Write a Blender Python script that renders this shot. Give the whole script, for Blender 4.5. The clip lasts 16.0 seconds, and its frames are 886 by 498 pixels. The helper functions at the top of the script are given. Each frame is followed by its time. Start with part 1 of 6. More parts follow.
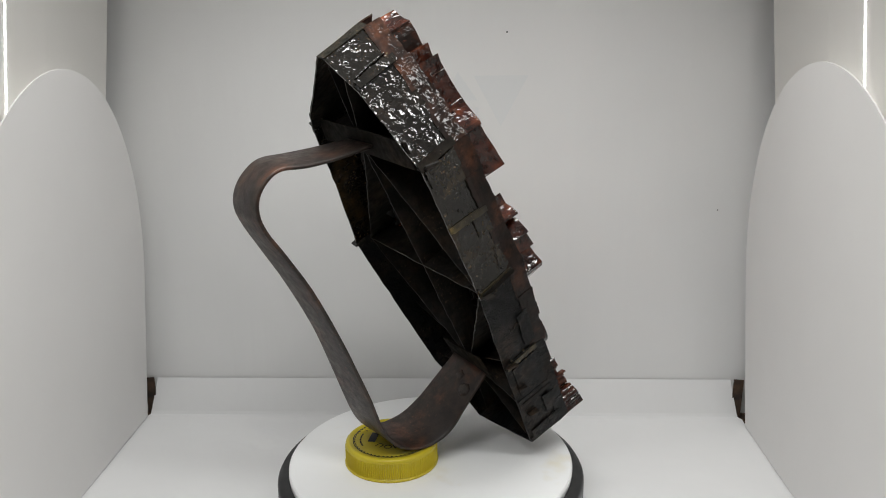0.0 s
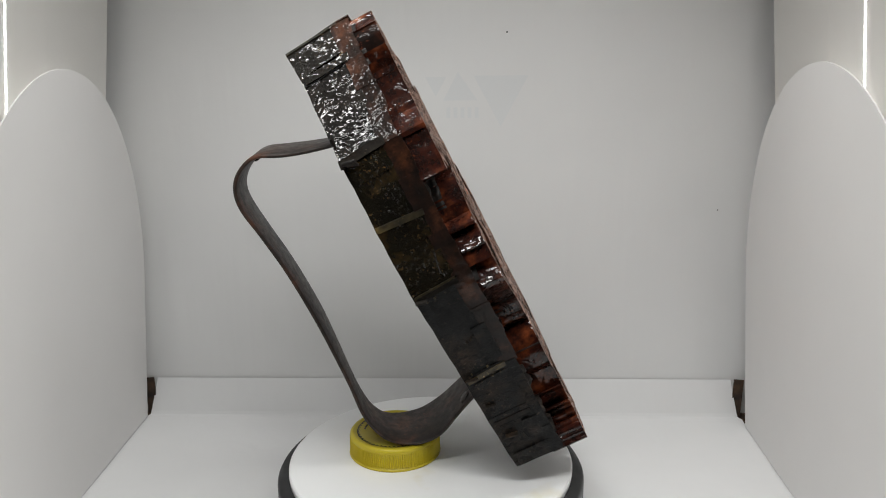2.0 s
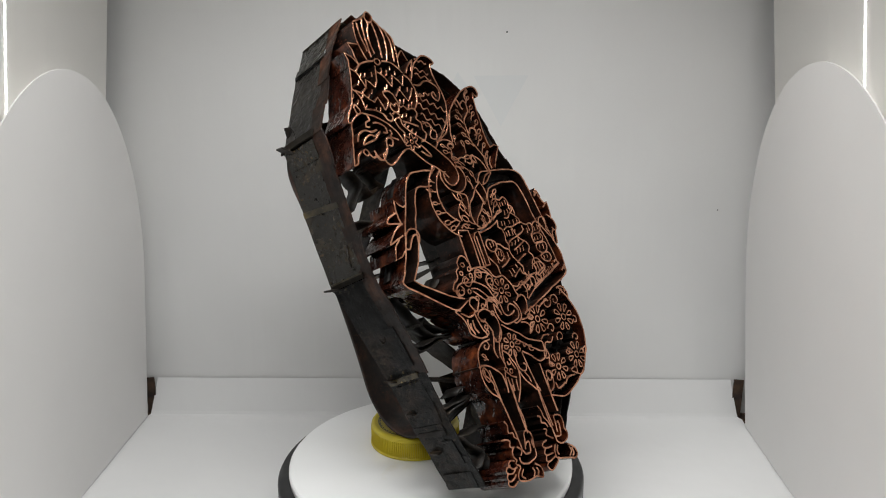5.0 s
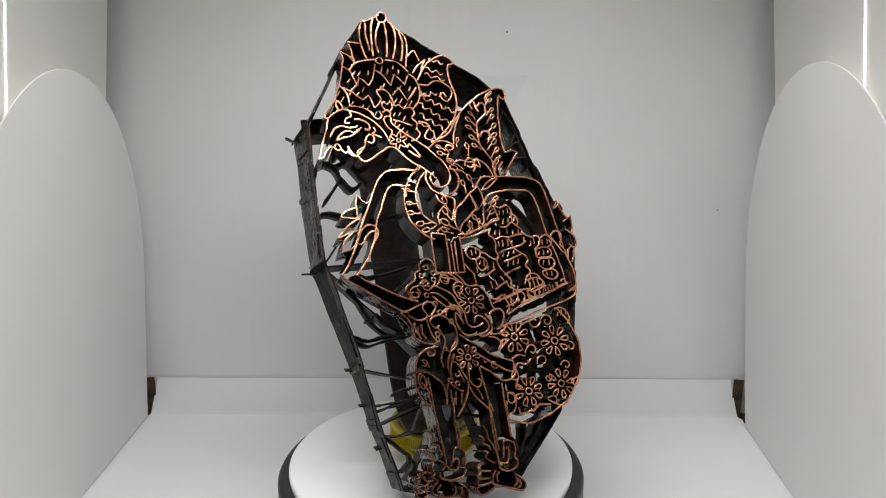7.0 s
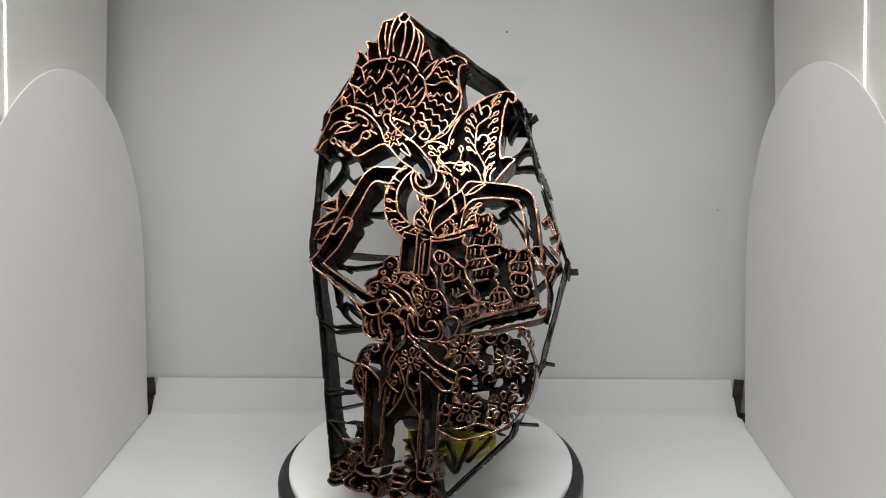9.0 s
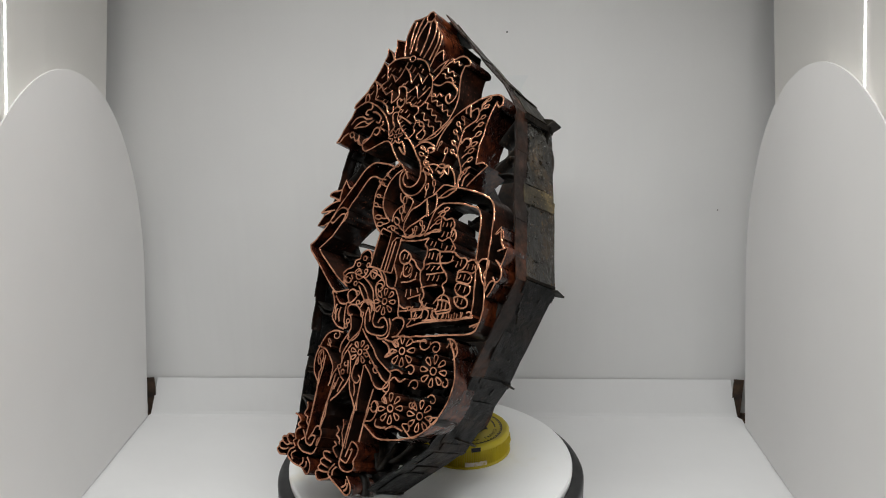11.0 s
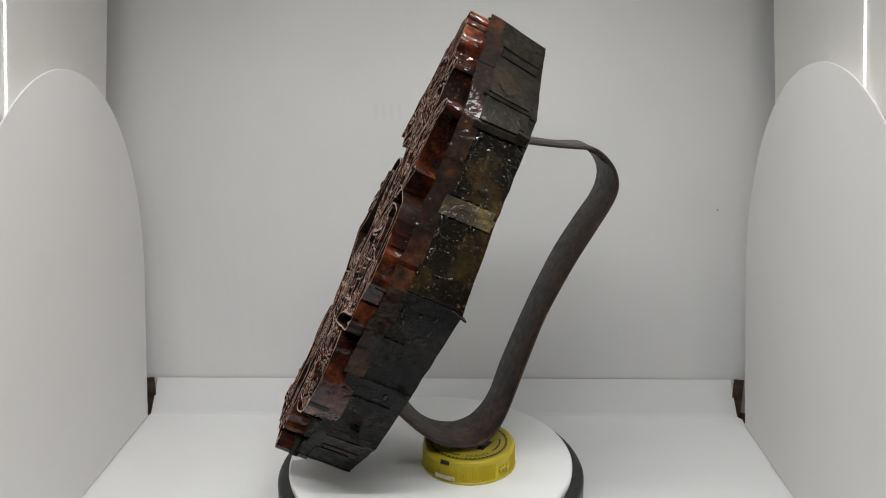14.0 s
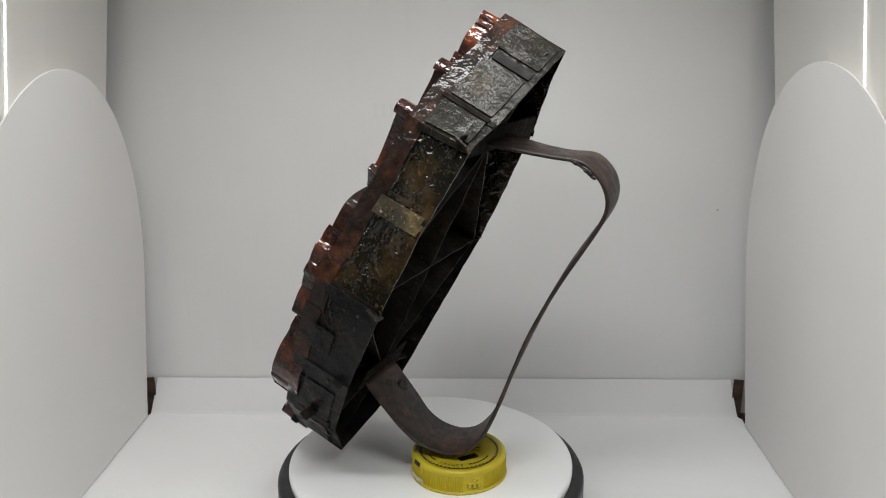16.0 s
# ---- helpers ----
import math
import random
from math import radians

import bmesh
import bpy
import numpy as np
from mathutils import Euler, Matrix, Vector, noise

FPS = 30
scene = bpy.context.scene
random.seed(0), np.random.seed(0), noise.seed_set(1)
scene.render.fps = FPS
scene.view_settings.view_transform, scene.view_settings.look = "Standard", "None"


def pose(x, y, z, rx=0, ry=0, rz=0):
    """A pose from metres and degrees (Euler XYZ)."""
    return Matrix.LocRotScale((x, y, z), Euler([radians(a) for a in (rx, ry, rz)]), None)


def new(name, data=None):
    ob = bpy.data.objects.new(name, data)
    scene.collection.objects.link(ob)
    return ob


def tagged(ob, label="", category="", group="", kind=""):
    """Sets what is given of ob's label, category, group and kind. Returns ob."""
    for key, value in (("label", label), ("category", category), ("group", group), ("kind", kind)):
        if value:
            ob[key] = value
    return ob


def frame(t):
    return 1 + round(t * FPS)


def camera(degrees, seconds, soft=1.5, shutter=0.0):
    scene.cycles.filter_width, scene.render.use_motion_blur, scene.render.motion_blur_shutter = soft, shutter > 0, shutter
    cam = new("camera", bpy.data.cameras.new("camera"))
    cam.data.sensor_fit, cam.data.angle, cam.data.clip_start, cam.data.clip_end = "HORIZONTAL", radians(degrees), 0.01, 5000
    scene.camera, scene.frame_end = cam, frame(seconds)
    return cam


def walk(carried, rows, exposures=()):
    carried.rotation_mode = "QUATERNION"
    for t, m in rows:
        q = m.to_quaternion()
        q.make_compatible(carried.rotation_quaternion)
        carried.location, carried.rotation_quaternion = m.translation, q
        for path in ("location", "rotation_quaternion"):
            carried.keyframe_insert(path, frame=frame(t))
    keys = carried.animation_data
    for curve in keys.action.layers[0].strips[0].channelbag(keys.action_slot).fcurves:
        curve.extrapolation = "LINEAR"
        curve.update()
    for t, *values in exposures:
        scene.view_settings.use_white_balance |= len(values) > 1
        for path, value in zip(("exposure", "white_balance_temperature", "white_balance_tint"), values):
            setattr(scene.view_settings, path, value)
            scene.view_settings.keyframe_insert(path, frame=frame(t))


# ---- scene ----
cam = camera(55.585, 16.0, soft=1.0)
EYE = Vector((0.0, -0.541, 0.2982))
PITCH, YAW, ROLL = -15.04, -1.061, -0.53
SPIN = -14.55          # degrees per second, seen from above


def camera_pose():
    return Matrix.Translation(EYE) @ Euler((radians(90 + PITCH), 0, radians(YAW))).to_matrix().to_4x4() @ pose(0, 0, 0, 0, 0, ROLL)


walk(cam, [(0.0, camera_pose()), (16.0, camera_pose())], exposures=[(0.0, -0.02), (1.0, -0.04), (2.0, -0.06), (3.0, -0.01), (4.0, 0.0), (7.0, 0.0), (8.0, -0.05), (9.0, -0.10), (10.5, -0.08), (12.0, -0.02), (13.0, -0.01), (14.5, -0.06), (16.0, -0.03)])

# ---------------------------------------------------------------- light
world = bpy.data.worlds.new("dim_room")
scene.world = world
world.use_nodes = True
world.node_tree.nodes["Background"].inputs[0].default_value = (0.75, 0.8, 0.9, 1)
world.node_tree.nodes["Background"].inputs[1].default_value = 0.05

BOX_TURN = -2.9                       # the light box stands a little askew
BOX = pose(0.0095, 0.143, -0.040, 0, 0, BOX_TURN)
HALF, DEPTH, TALL = 0.264, 0.50, 0.52


def area(name, m, sx, sy, watts, colour):
    lamp = bpy.data.lights.new(name, "AREA")
    lamp.shape, lamp.size, lamp.size_y, lamp.energy, lamp.color = "RECTANGLE", sx, sy, watts, colour
    lamp.spread = radians(135)
    ob = new(name, lamp)
    ob.matrix_world = m
    return ob


LED = (0.985, 0.99, 0.97)
area("top_led_front", BOX @ pose(0, -0.40, TALL - 0.012), 0.40, 0.028, 0.98, LED)
area("top_led_rear", BOX @ pose(0, -0.19, TALL - 0.012), 0.36, 0.028, 0.66, LED)

# ---------------------------------------------------------------- materials


def material(name, base, rough=0.5, metal=0.0, spec=0.5):
    m = bpy.data.materials.new(name)
    m.use_nodes = True
    b = m.node_tree.nodes["Principled BSDF"]
    b.inputs["Base Color"].default_value = (*base, 1)
    b.inputs["Roughness"].default_value = rough
    b.inputs["Metallic"].default_value = metal
    b.inputs["Specular IOR Level"].default_value = spec
    return m, m.node_tree, b


def noise_node(t, scale, detail=4.0, rough=0.55, coords="Object"):
    tc = t.nodes.new("ShaderNodeTexCoord")
    n = t.nodes.new("ShaderNodeTexNoise")
    n.inputs["Scale"].default_value, n.inputs["Detail"].default_value, n.inputs["Roughness"].default_value = scale, detail, rough
    t.links.new(tc.outputs[coords], n.inputs["Vector"])
    return n.outputs["Fac"]


def ramp(t, fac, stops):
    r = t.nodes.new("ShaderNodeValToRGB")
    e = r.color_ramp.elements
    while len(e) < len(stops):
        e.new(0.5)
    for el, (p, c) in zip(e, stops):
        el.position, el.color = p, (*c, 1)
    t.links.new(fac, r.inputs["Fac"])
    return r.outputs["Color"]


def grey(v):
    return (v, v, v)


def mix(t, fac, a, b, how="MIX"):
    n = t.nodes.new("ShaderNodeMix")
    n.data_type, n.blend_type = "RGBA", how
    for sock, v in ((n.inputs[0], fac), (n.inputs[6], a), (n.inputs[7], b)):
        if isinstance(v, (int, float)):
            sock.default_value = v
        elif isinstance(v, tuple):
            sock.default_value = (*v, 1)
        else:
            t.links.new(v, sock)
    return n.outputs[2]


def bump(t, b, height, strength, distance):
    n = t.nodes.new("ShaderNodeBump")
    n.inputs["Strength"].default_value, n.inputs["Distance"].default_value = strength, distance
    t.links.new(height, n.inputs["Height"])
    t.links.new(n.outputs["Normal"], b.inputs["Normal"])
    return n


def white_sheet(name, base, folds=0.0):
    m, t, b = material(name, base, 0.55, spec=0.35)
    big, fine = noise_node(t, 6, 3), noise_node(t, 420, 2)
    dirt = ramp(t, big, [(0.3, tuple(c * 0.95 for c in base)), (0.7, base)])
    t.links.new(dirt, b.inputs["Base Color"])
    first = bump(t, b, fine, 0.05, 0.0004)
    if folds:
        # soft upright waves of a hung sheet
        tc, mp, n = t.nodes.new("ShaderNodeTexCoord"), t.nodes.new("ShaderNodeMapping"), t.nodes.new("ShaderNodeTexNoise")
        mp.inputs["Scale"].default_value = (26.0, 26.0, 3.2)
        n.inputs["Scale"].default_value, n.inputs["Detail"].default_value = 1.0, 2.5
        t.links.new(tc.outputs["Object"], mp.inputs["Vector"])
        t.links.new(mp.outputs["Vector"], n.inputs["Vector"])
        wide = t.nodes.new("ShaderNodeBump")
        wide.inputs["Strength"].default_value, wide.inputs["Distance"].default_value = folds, 0.004
        t.links.new(n.outputs["Fac"], wide.inputs["Height"])
        t.links.new(wide.outputs["Normal"], first.inputs["Normal"])
    return m


WHITE = white_sheet("white_plastic_sheet", (0.80, 0.798, 0.795))
BACK = white_sheet("white_hung_sheet", (0.80, 0.798, 0.795), 0.5)
FLOOR = white_sheet("white_floor_plastic", (0.79, 0.79, 0.792), 0.35)
LINING = white_sheet("white_lining_sheet", (0.815, 0.80, 0.77))
FLAP = white_sheet("white_card_flap", (0.77, 0.757, 0.748), 0.12)


def glow(name, colour, strength):
    m, t, b = material(name, (0.9, 0.9, 0.9), 0.5)
    b.inputs["Emission Color"].default_value = (*colour, 1)
    b.inputs["Emission Strength"].default_value = strength
    return m


LED_GLOW = glow("led_strip_glow", LED, 8.0)
FLAP_GLOW = glow("flap_strip_glow", (1.0, 0.97, 0.90), 4.5)
BROWN_CARD, _t, _b = material("brown_card", (0.055, 0.032, 0.02), 0.8)
_c = ramp(_t, noise_node(_t, 90, 3), [(0.35, (0.012, 0.009, 0.008)), (0.65, (0.09, 0.05, 0.028))])
_t.links.new(_c, _b.inputs["Base Color"])
BLACK_RUBBER, _t, _b = material("black_plastic", (0.012, 0.012, 0.013), 0.42)
_t.links.new(ramp(_t, noise_node(_t, 60, 4), [(0.3, grey(0.3)), (0.7, grey(0.55))]), _b.inputs["Roughness"])
GREY_PLASTIC, _t, _b = material("grey_plastic", (0.32, 0.33, 0.35), 0.45)
_t.links.new(ramp(_t, noise_node(_t, 30, 4), [(0.3, grey(0.28)), (0.7, grey(0.36))]), _b.inputs["Base Color"])
PLATTER, _t, _b = material("white_platter", (0.83, 0.84, 0.86), 0.38)
_c = ramp(_t, noise_node(_t, 16, 4), [(0.38, (0.93, 0.935, 0.94)), (0.62, (0.92, 0.925, 0.925)), (0.78, (0.83, 0.79, 0.67))])
_t.links.new(_c, _b.inputs["Base Color"])
PRINT, _t, _b = material("faint_grey_print", (0.735, 0.745, 0.75), 0.55)


def lacquered(name, dark, mid, warm, rough, coat=0.0, lumps=0.0, size=120, bubbles=0.0, pits=0.0, spec=0.2, patch=34, wet=0.045, worn_off=0.7, fineness=2.0):
    """Old sheet metal: stained base, and over it a clear wet lacquer with lumps, worms and bubbles of its own."""
    m, t, b = material(name, mid, rough, 0.0, spec)
    n1, n2, n3 = noise_node(t, patch, 5, 0.62), noise_node(t, 170, 5, 0.62), noise_node(t, 900, 3)
    c = ramp(t, n1, [(0.32, dark), (0.50, mid), (0.70, warm)])
    c = mix(t, ramp(t, n2, [(0.40, grey(0.0)), (0.70, grey(0.9))]), c, dark)
    worn = mix(t, 1.0, ramp(t, noise_node(t, 520, 2, 0.5), [(0.62, grey(0.0)), (0.68, grey(worn_off))]), ramp(t, noise_node(t, 40, 3), [(0.46, grey(0.0)), (0.60, grey(1.0))]), "MULTIPLY")
    c = mix(t, worn, c, tuple(min(0.4, v * 1.8 + 0.01) for v in warm))
    h = mix(t, 0.5, n2, n3)
    if pits:
        where = ramp(t, noise_node(t, 26, 2), [(0.44, grey(0.0)), (0.54, grey(1.0))])
        hole = mix(t, 1.0, ramp(t, noise_node(t, 230, 2, 0.5), [(0.57, grey(0.0)), (0.61, grey(1.0))]), where, "MULTIPLY")
        # The shade inside the pits is painted into the colour too.
        c = mix(t, hole, c, tuple(v * 0.3 for v in dark))
        h = mix(t, hole, h, (0.0, 0.0, 0.0))
    t.links.new(c, b.inputs["Base Color"])
    t.links.new(ramp(t, n2, [(0.3, grey(rough * 0.8)), (0.7, grey(min(1.0, rough * 1.25)))]), b.inputs["Roughness"])
    bump(t, b, h, 0.3 + 0.4 * pits, 0.0007 + 0.0005 * pits)
    if coat:
        b.inputs["Coat Weight"].default_value = coat
        b.inputs["Coat Roughness"].default_value = wet
        b.inputs["Coat IOR"].default_value = 1.5
        tc = t.nodes.new("ShaderNodeTexCoord")
        v = t.nodes.new("ShaderNodeTexNoise")
        v.inputs["Scale"].default_value, v.inputs["Detail"].default_value, v.inputs["Distortion"].default_value = size, fineness, 0.9
        t.links.new(tc.outputs["Object"], v.inputs["Vector"])
        lump = ramp(t, v.outputs["Fac"], [(0.30, grey(0.0)), (0.70, grey(1.0))])
        if bubbles:
            w = t.nodes.new("ShaderNodeTexVoronoi")
            w.inputs["Scale"].default_value = 360
            t.links.new(tc.outputs["Object"], w.inputs["Vector"])
            dome = ramp(t, w.outputs["Distance"], [(0.0, grey(1.0)), (0.22, grey(0.75)), (0.30, grey(0.0))])
            some = mix(t, 1.0, dome, ramp(t, noise_node(t, 75, 3), [(0.46, grey(0.0)), (0.58, grey(1.0))]), "MULTIPLY")
            lump = mix(t, bubbles, lump, some)
        nb = t.nodes.new("ShaderNodeBump")
        nb.inputs["Strength"].default_value, nb.inputs["Distance"].default_value = lumps, 0.0011
        t.links.new(lump, nb.inputs["Height"])
        t.links.new(nb.outputs["Normal"], b.inputs["Coat Normal"])
    return m


BAND = lacquered("black_matt_sheet", (0.003, 0.0031, 0.0032), (0.0085, 0.0087, 0.009), (0.032, 0.020, 0.012), 0.6, 0.16, 0.6, 60, 0.85, 1.7, spec=0.14, wet=0.12)
BAND_TOP = lacquered("brown_black_sheet", (0.006, 0.0052, 0.0036), (0.017, 0.014, 0.0088), (0.046, 0.030, 0.014), 0.6, 0.22, 0.9, 150, 0.7, 0.6, spec=0.12, wet=0.2)
BAND_GLOSS = lacquered("black_lacquered_sheet", (0.004, 0.0036, 0.003), (0.011, 0.009, 0.007), (0.034, 0.022, 0.012), 0.5, 0.95, 0.58, 155, 0.12, spec=0.04, fineness=1.2)
BAND_OLIVE = lacquered("olive_lacquered_sheet", (0.004, 0.0034, 0.0024), (0.0105, 0.0082, 0.0042), (0.055, 0.031, 0.009), 0.5, 0.92, 0.8, 110, 0.55, spec=0.06, wet=0.03)
BAND_BLISTER = lacquered("blistered_lacquer_sheet", (0.005, 0.0045, 0.004), (0.009, 0.0075, 0.0065), (0.03, 0.022, 0.016), 0.6, 1.0, 0.44, 180, 0.05, spec=0.03, wet=0.025, fineness=1.4)
WEB = lacquered("dark_web_strip", (0.006, 0.005, 0.0044), (0.017, 0.014, 0.0115), (0.050, 0.031, 0.018), 0.55, 0.10, 0.6, 90, 0.2, spec=0.22)
PLATE = lacquered("dark_iron_plate", (0.006, 0.005, 0.0042), (0.014, 0.0115, 0.009), (0.032, 0.022, 0.014), 0.8, spec=0.08)
# Black for resin, and for the shade of deep cells and band slots.
RESIN_SHADE = lacquered("black_resin_shade", (0.006, 0.0052, 0.0046), (0.011, 0.0088, 0.0075), (0.026, 0.015, 0.010), 0.55, spec=0.2)
PIT_DROP = lacquered("glossy_black_drop", (0.002, 0.0018, 0.0016), (0.004, 0.0035, 0.003), (0.010, 0.006, 0.004), 0.5, 0.7, 0.3, 200)
SOLDER = lacquered("brass_solder", (0.012, 0.010, 0.006), (0.050, 0.038, 0.018), (0.20, 0.14, 0.048), 0.5, 0.45, 0.8, 160, 0.3)
STRAP = lacquered("brown_iron_strap", (0.016, 0.0125, 0.0108), (0.040, 0.025, 0.019), (0.135, 0.052, 0.027), 0.46, spec=0.45, worn_off=0.3)
STRIP_SIDE = lacquered("red_lacquered_copper", (0.004, 0.002, 0.0016), (0.036, 0.0078, 0.0040), (0.22, 0.052, 0.015), 0.5, 0.9, 0.6, 100, 0.25, spec=0.06, patch=48, wet=0.03, worn_off=0.12)
EDGE = lacquered("brown_lacquered_copper", (0.005, 0.0035, 0.0028), (0.017, 0.0072, 0.0044), (0.085, 0.029, 0.012), 0.6, 0.38, 0.6, 110, 0.3, patch=40, spec=0.10, wet=0.05, worn_off=0.15)
# Wax-blackened inner flanks; the shade between the strips also goes into this colour.
STRIP_INNER = lacquered("waxed_shaded_copper", (0.005, 0.0038, 0.0032), (0.018, 0.0075, 0.005), (0.10, 0.028, 0.012), 0.5, 0.3, 0.4, 60, spec=0.1)
COPPER, _t, _b = material("polished_copper_edge", (0.83, 0.42, 0.24), 0.24, 1.0)
_t.links.new(ramp(_t, noise_node(_t, 150, 4), [(0.3, (0.26, 0.10, 0.055)), (0.62, (0.82, 0.42, 0.265))]), _b.inputs["Base Color"])
_t.links.new(ramp(_t, noise_node(_t, 700, 3), [(0.3, grey(0.17)), (0.7, grey(0.30))]), _b.inputs["Roughness"])
YELLOW, _t, _b = material("yellow_plastic", (0.62, 0.50, 0.025), 0.38)
_t.links.new(ramp(_t, noise_node(_t, 45, 4), [(0.3, (0.55, 0.43, 0.02)), (0.7, (0.66, 0.54, 0.03))]), _b.inputs["Base Color"])
INK, _t, _b = material("black_ink", (0.012, 0.012, 0.014), 0.45)

# ---------------------------------------------------------------- building


def part(name, bm, mat, parent, label="", smooth=False):
    me = bpy.data.meshes.new(name)
    bm.normal_update()
    bm.to_mesh(me)
    bm.free()
    for m in (mat if isinstance(mat, (list, tuple)) else [mat]):
        me.materials.append(m)
    if smooth:
        for p in me.polygons:
            p.use_smooth = True
    ob = new(name, me)
    ob.parent = parent
    return tagged(ob, label)


def empty(name, label, category, group=""):
    ob = new(name)
    ob.empty_display_size = 0.01
    return tagged(ob, label, category, group)


def add_prism(bm, outline, z0, z1, bevel=0.0):
    """An upright prism over a closed outline of (x, y)."""
    lo = [bm.verts.new((x, y, z0)) for x, y in outline]
    hi = [bm.verts.new((x, y, z1)) for x, y in outline]
    n = len(outline)
    bm.faces.new(hi)
    bm.faces.new(lo[::-1])
    for i in range(n):
        bm.faces.new((lo[i], lo[(i + 1) % n], hi[(i + 1) % n], hi[i]))
    if bevel:
        bmesh.ops.bevel(bm, geom=bm.edges[:], offset=bevel, segments=2, affect="EDGES", profile=0.6)
    bmesh.ops.recalc_face_normals(bm, faces=bm.faces[:])
    return bm


def box(sx, sy, sz, m=Matrix(), bevel=0.0):
    bm = bmesh.new()
    add_prism(bm, [(-sx / 2, -sy / 2), (sx / 2, -sy / 2), (sx / 2, sy / 2), (-sx / 2, sy / 2)], -sz / 2, sz / 2, bevel)
    bmesh.ops.transform(bm, matrix=m, verts=bm.verts[:])
    return bm


def lathe(profile, n=96):
    """A solid of revolution from (radius, z) pairs, closed at radius 0."""
    bm = bmesh.new()
    rings = []
    for r, z in profile:
        rings.append([bm.verts.new((0, 0, z))] if r < 1e-6 else [bm.verts.new((r * math.cos(2 * math.pi * i / n), r * math.sin(2 * math.pi * i / n), z)) for i in range(n)])
    for a, b in zip(rings, rings[1:]):
        for i in range(n):
            j = (i + 1) % n
            if len(a) == 1:
                bm.faces.new((a[0], b[i], b[j]))
            elif len(b) == 1:
                bm.faces.new((a[i], b[0], a[j]))
            else:
                bm.faces.new((a[i], b[i], b[j], a[j]))
    bmesh.ops.recalc_face_normals(bm, faces=bm.faces[:])
    return bm


def structure(name, bm, mat, m, label):
    ob = part(name, bm, mat, None, label)
    ob.matrix_world = m
    return tagged(ob, kind="structure")


# ---------------------------------------------------------------- the room round the light box
def build_room():
    wall, _, _ = material("dim_room_paint", (0.30, 0.29, 0.28), 0.8)
    wood, t, b = material("dark_table_top", (0.16, 0.10, 0.06), 0.5)
    t.links.new(ramp(t, noise_node(t, 14, 5), [(0.3, (0.12, 0.07, 0.04)), (0.7, (0.2, 0.13, 0.08))]), b.inputs["Base Color"])
    for i, (x, y, sx, sy) in enumerate(((0, 1.55, 3.2, 0.1), (0, -1.85, 3.2, 0.1), (-1.65, -0.15, 0.1, 3.3), (1.65, -0.15, 0.1, 3.3))):
        structure("room_wall_%d" % (i + 1), box(sx, sy, 2.4), wall, pose(x, y, 0.404), "plain painted wall of the dim room")
    structure("room_ceiling", box(3.3, 3.4, 0.1), wall, pose(0, -0.15, 1.66), "plain painted ceiling of the dim room")
    structure("floor", box(3.3, 3.4, 0.1), wood, pose(0, -0.15, -0.85), "dark floor of the dim room")
    ob = part("table", box(1.2, 1.2, 0.03, Matrix(), 0.003), wood, None)
    ob.matrix_world = pose(0, -0.2, -0.064)
    tagged(ob, "dark wooden table top under the light box", "table", kind="structure")


# ---------------------------------------------------------------- the light box
def arch_outline(length, height, shoulder, n=40):
    """Side flap: straight foot, elliptical top."""
    pts = [(-length / 2, 0), (length / 2, 0)]
    for i in range(n + 1):
        a = math.pi * i / n
        pts.append((length / 2 * math.cos(a), shoulder + (height - shoulder) * math.sin(a)))
    return pts


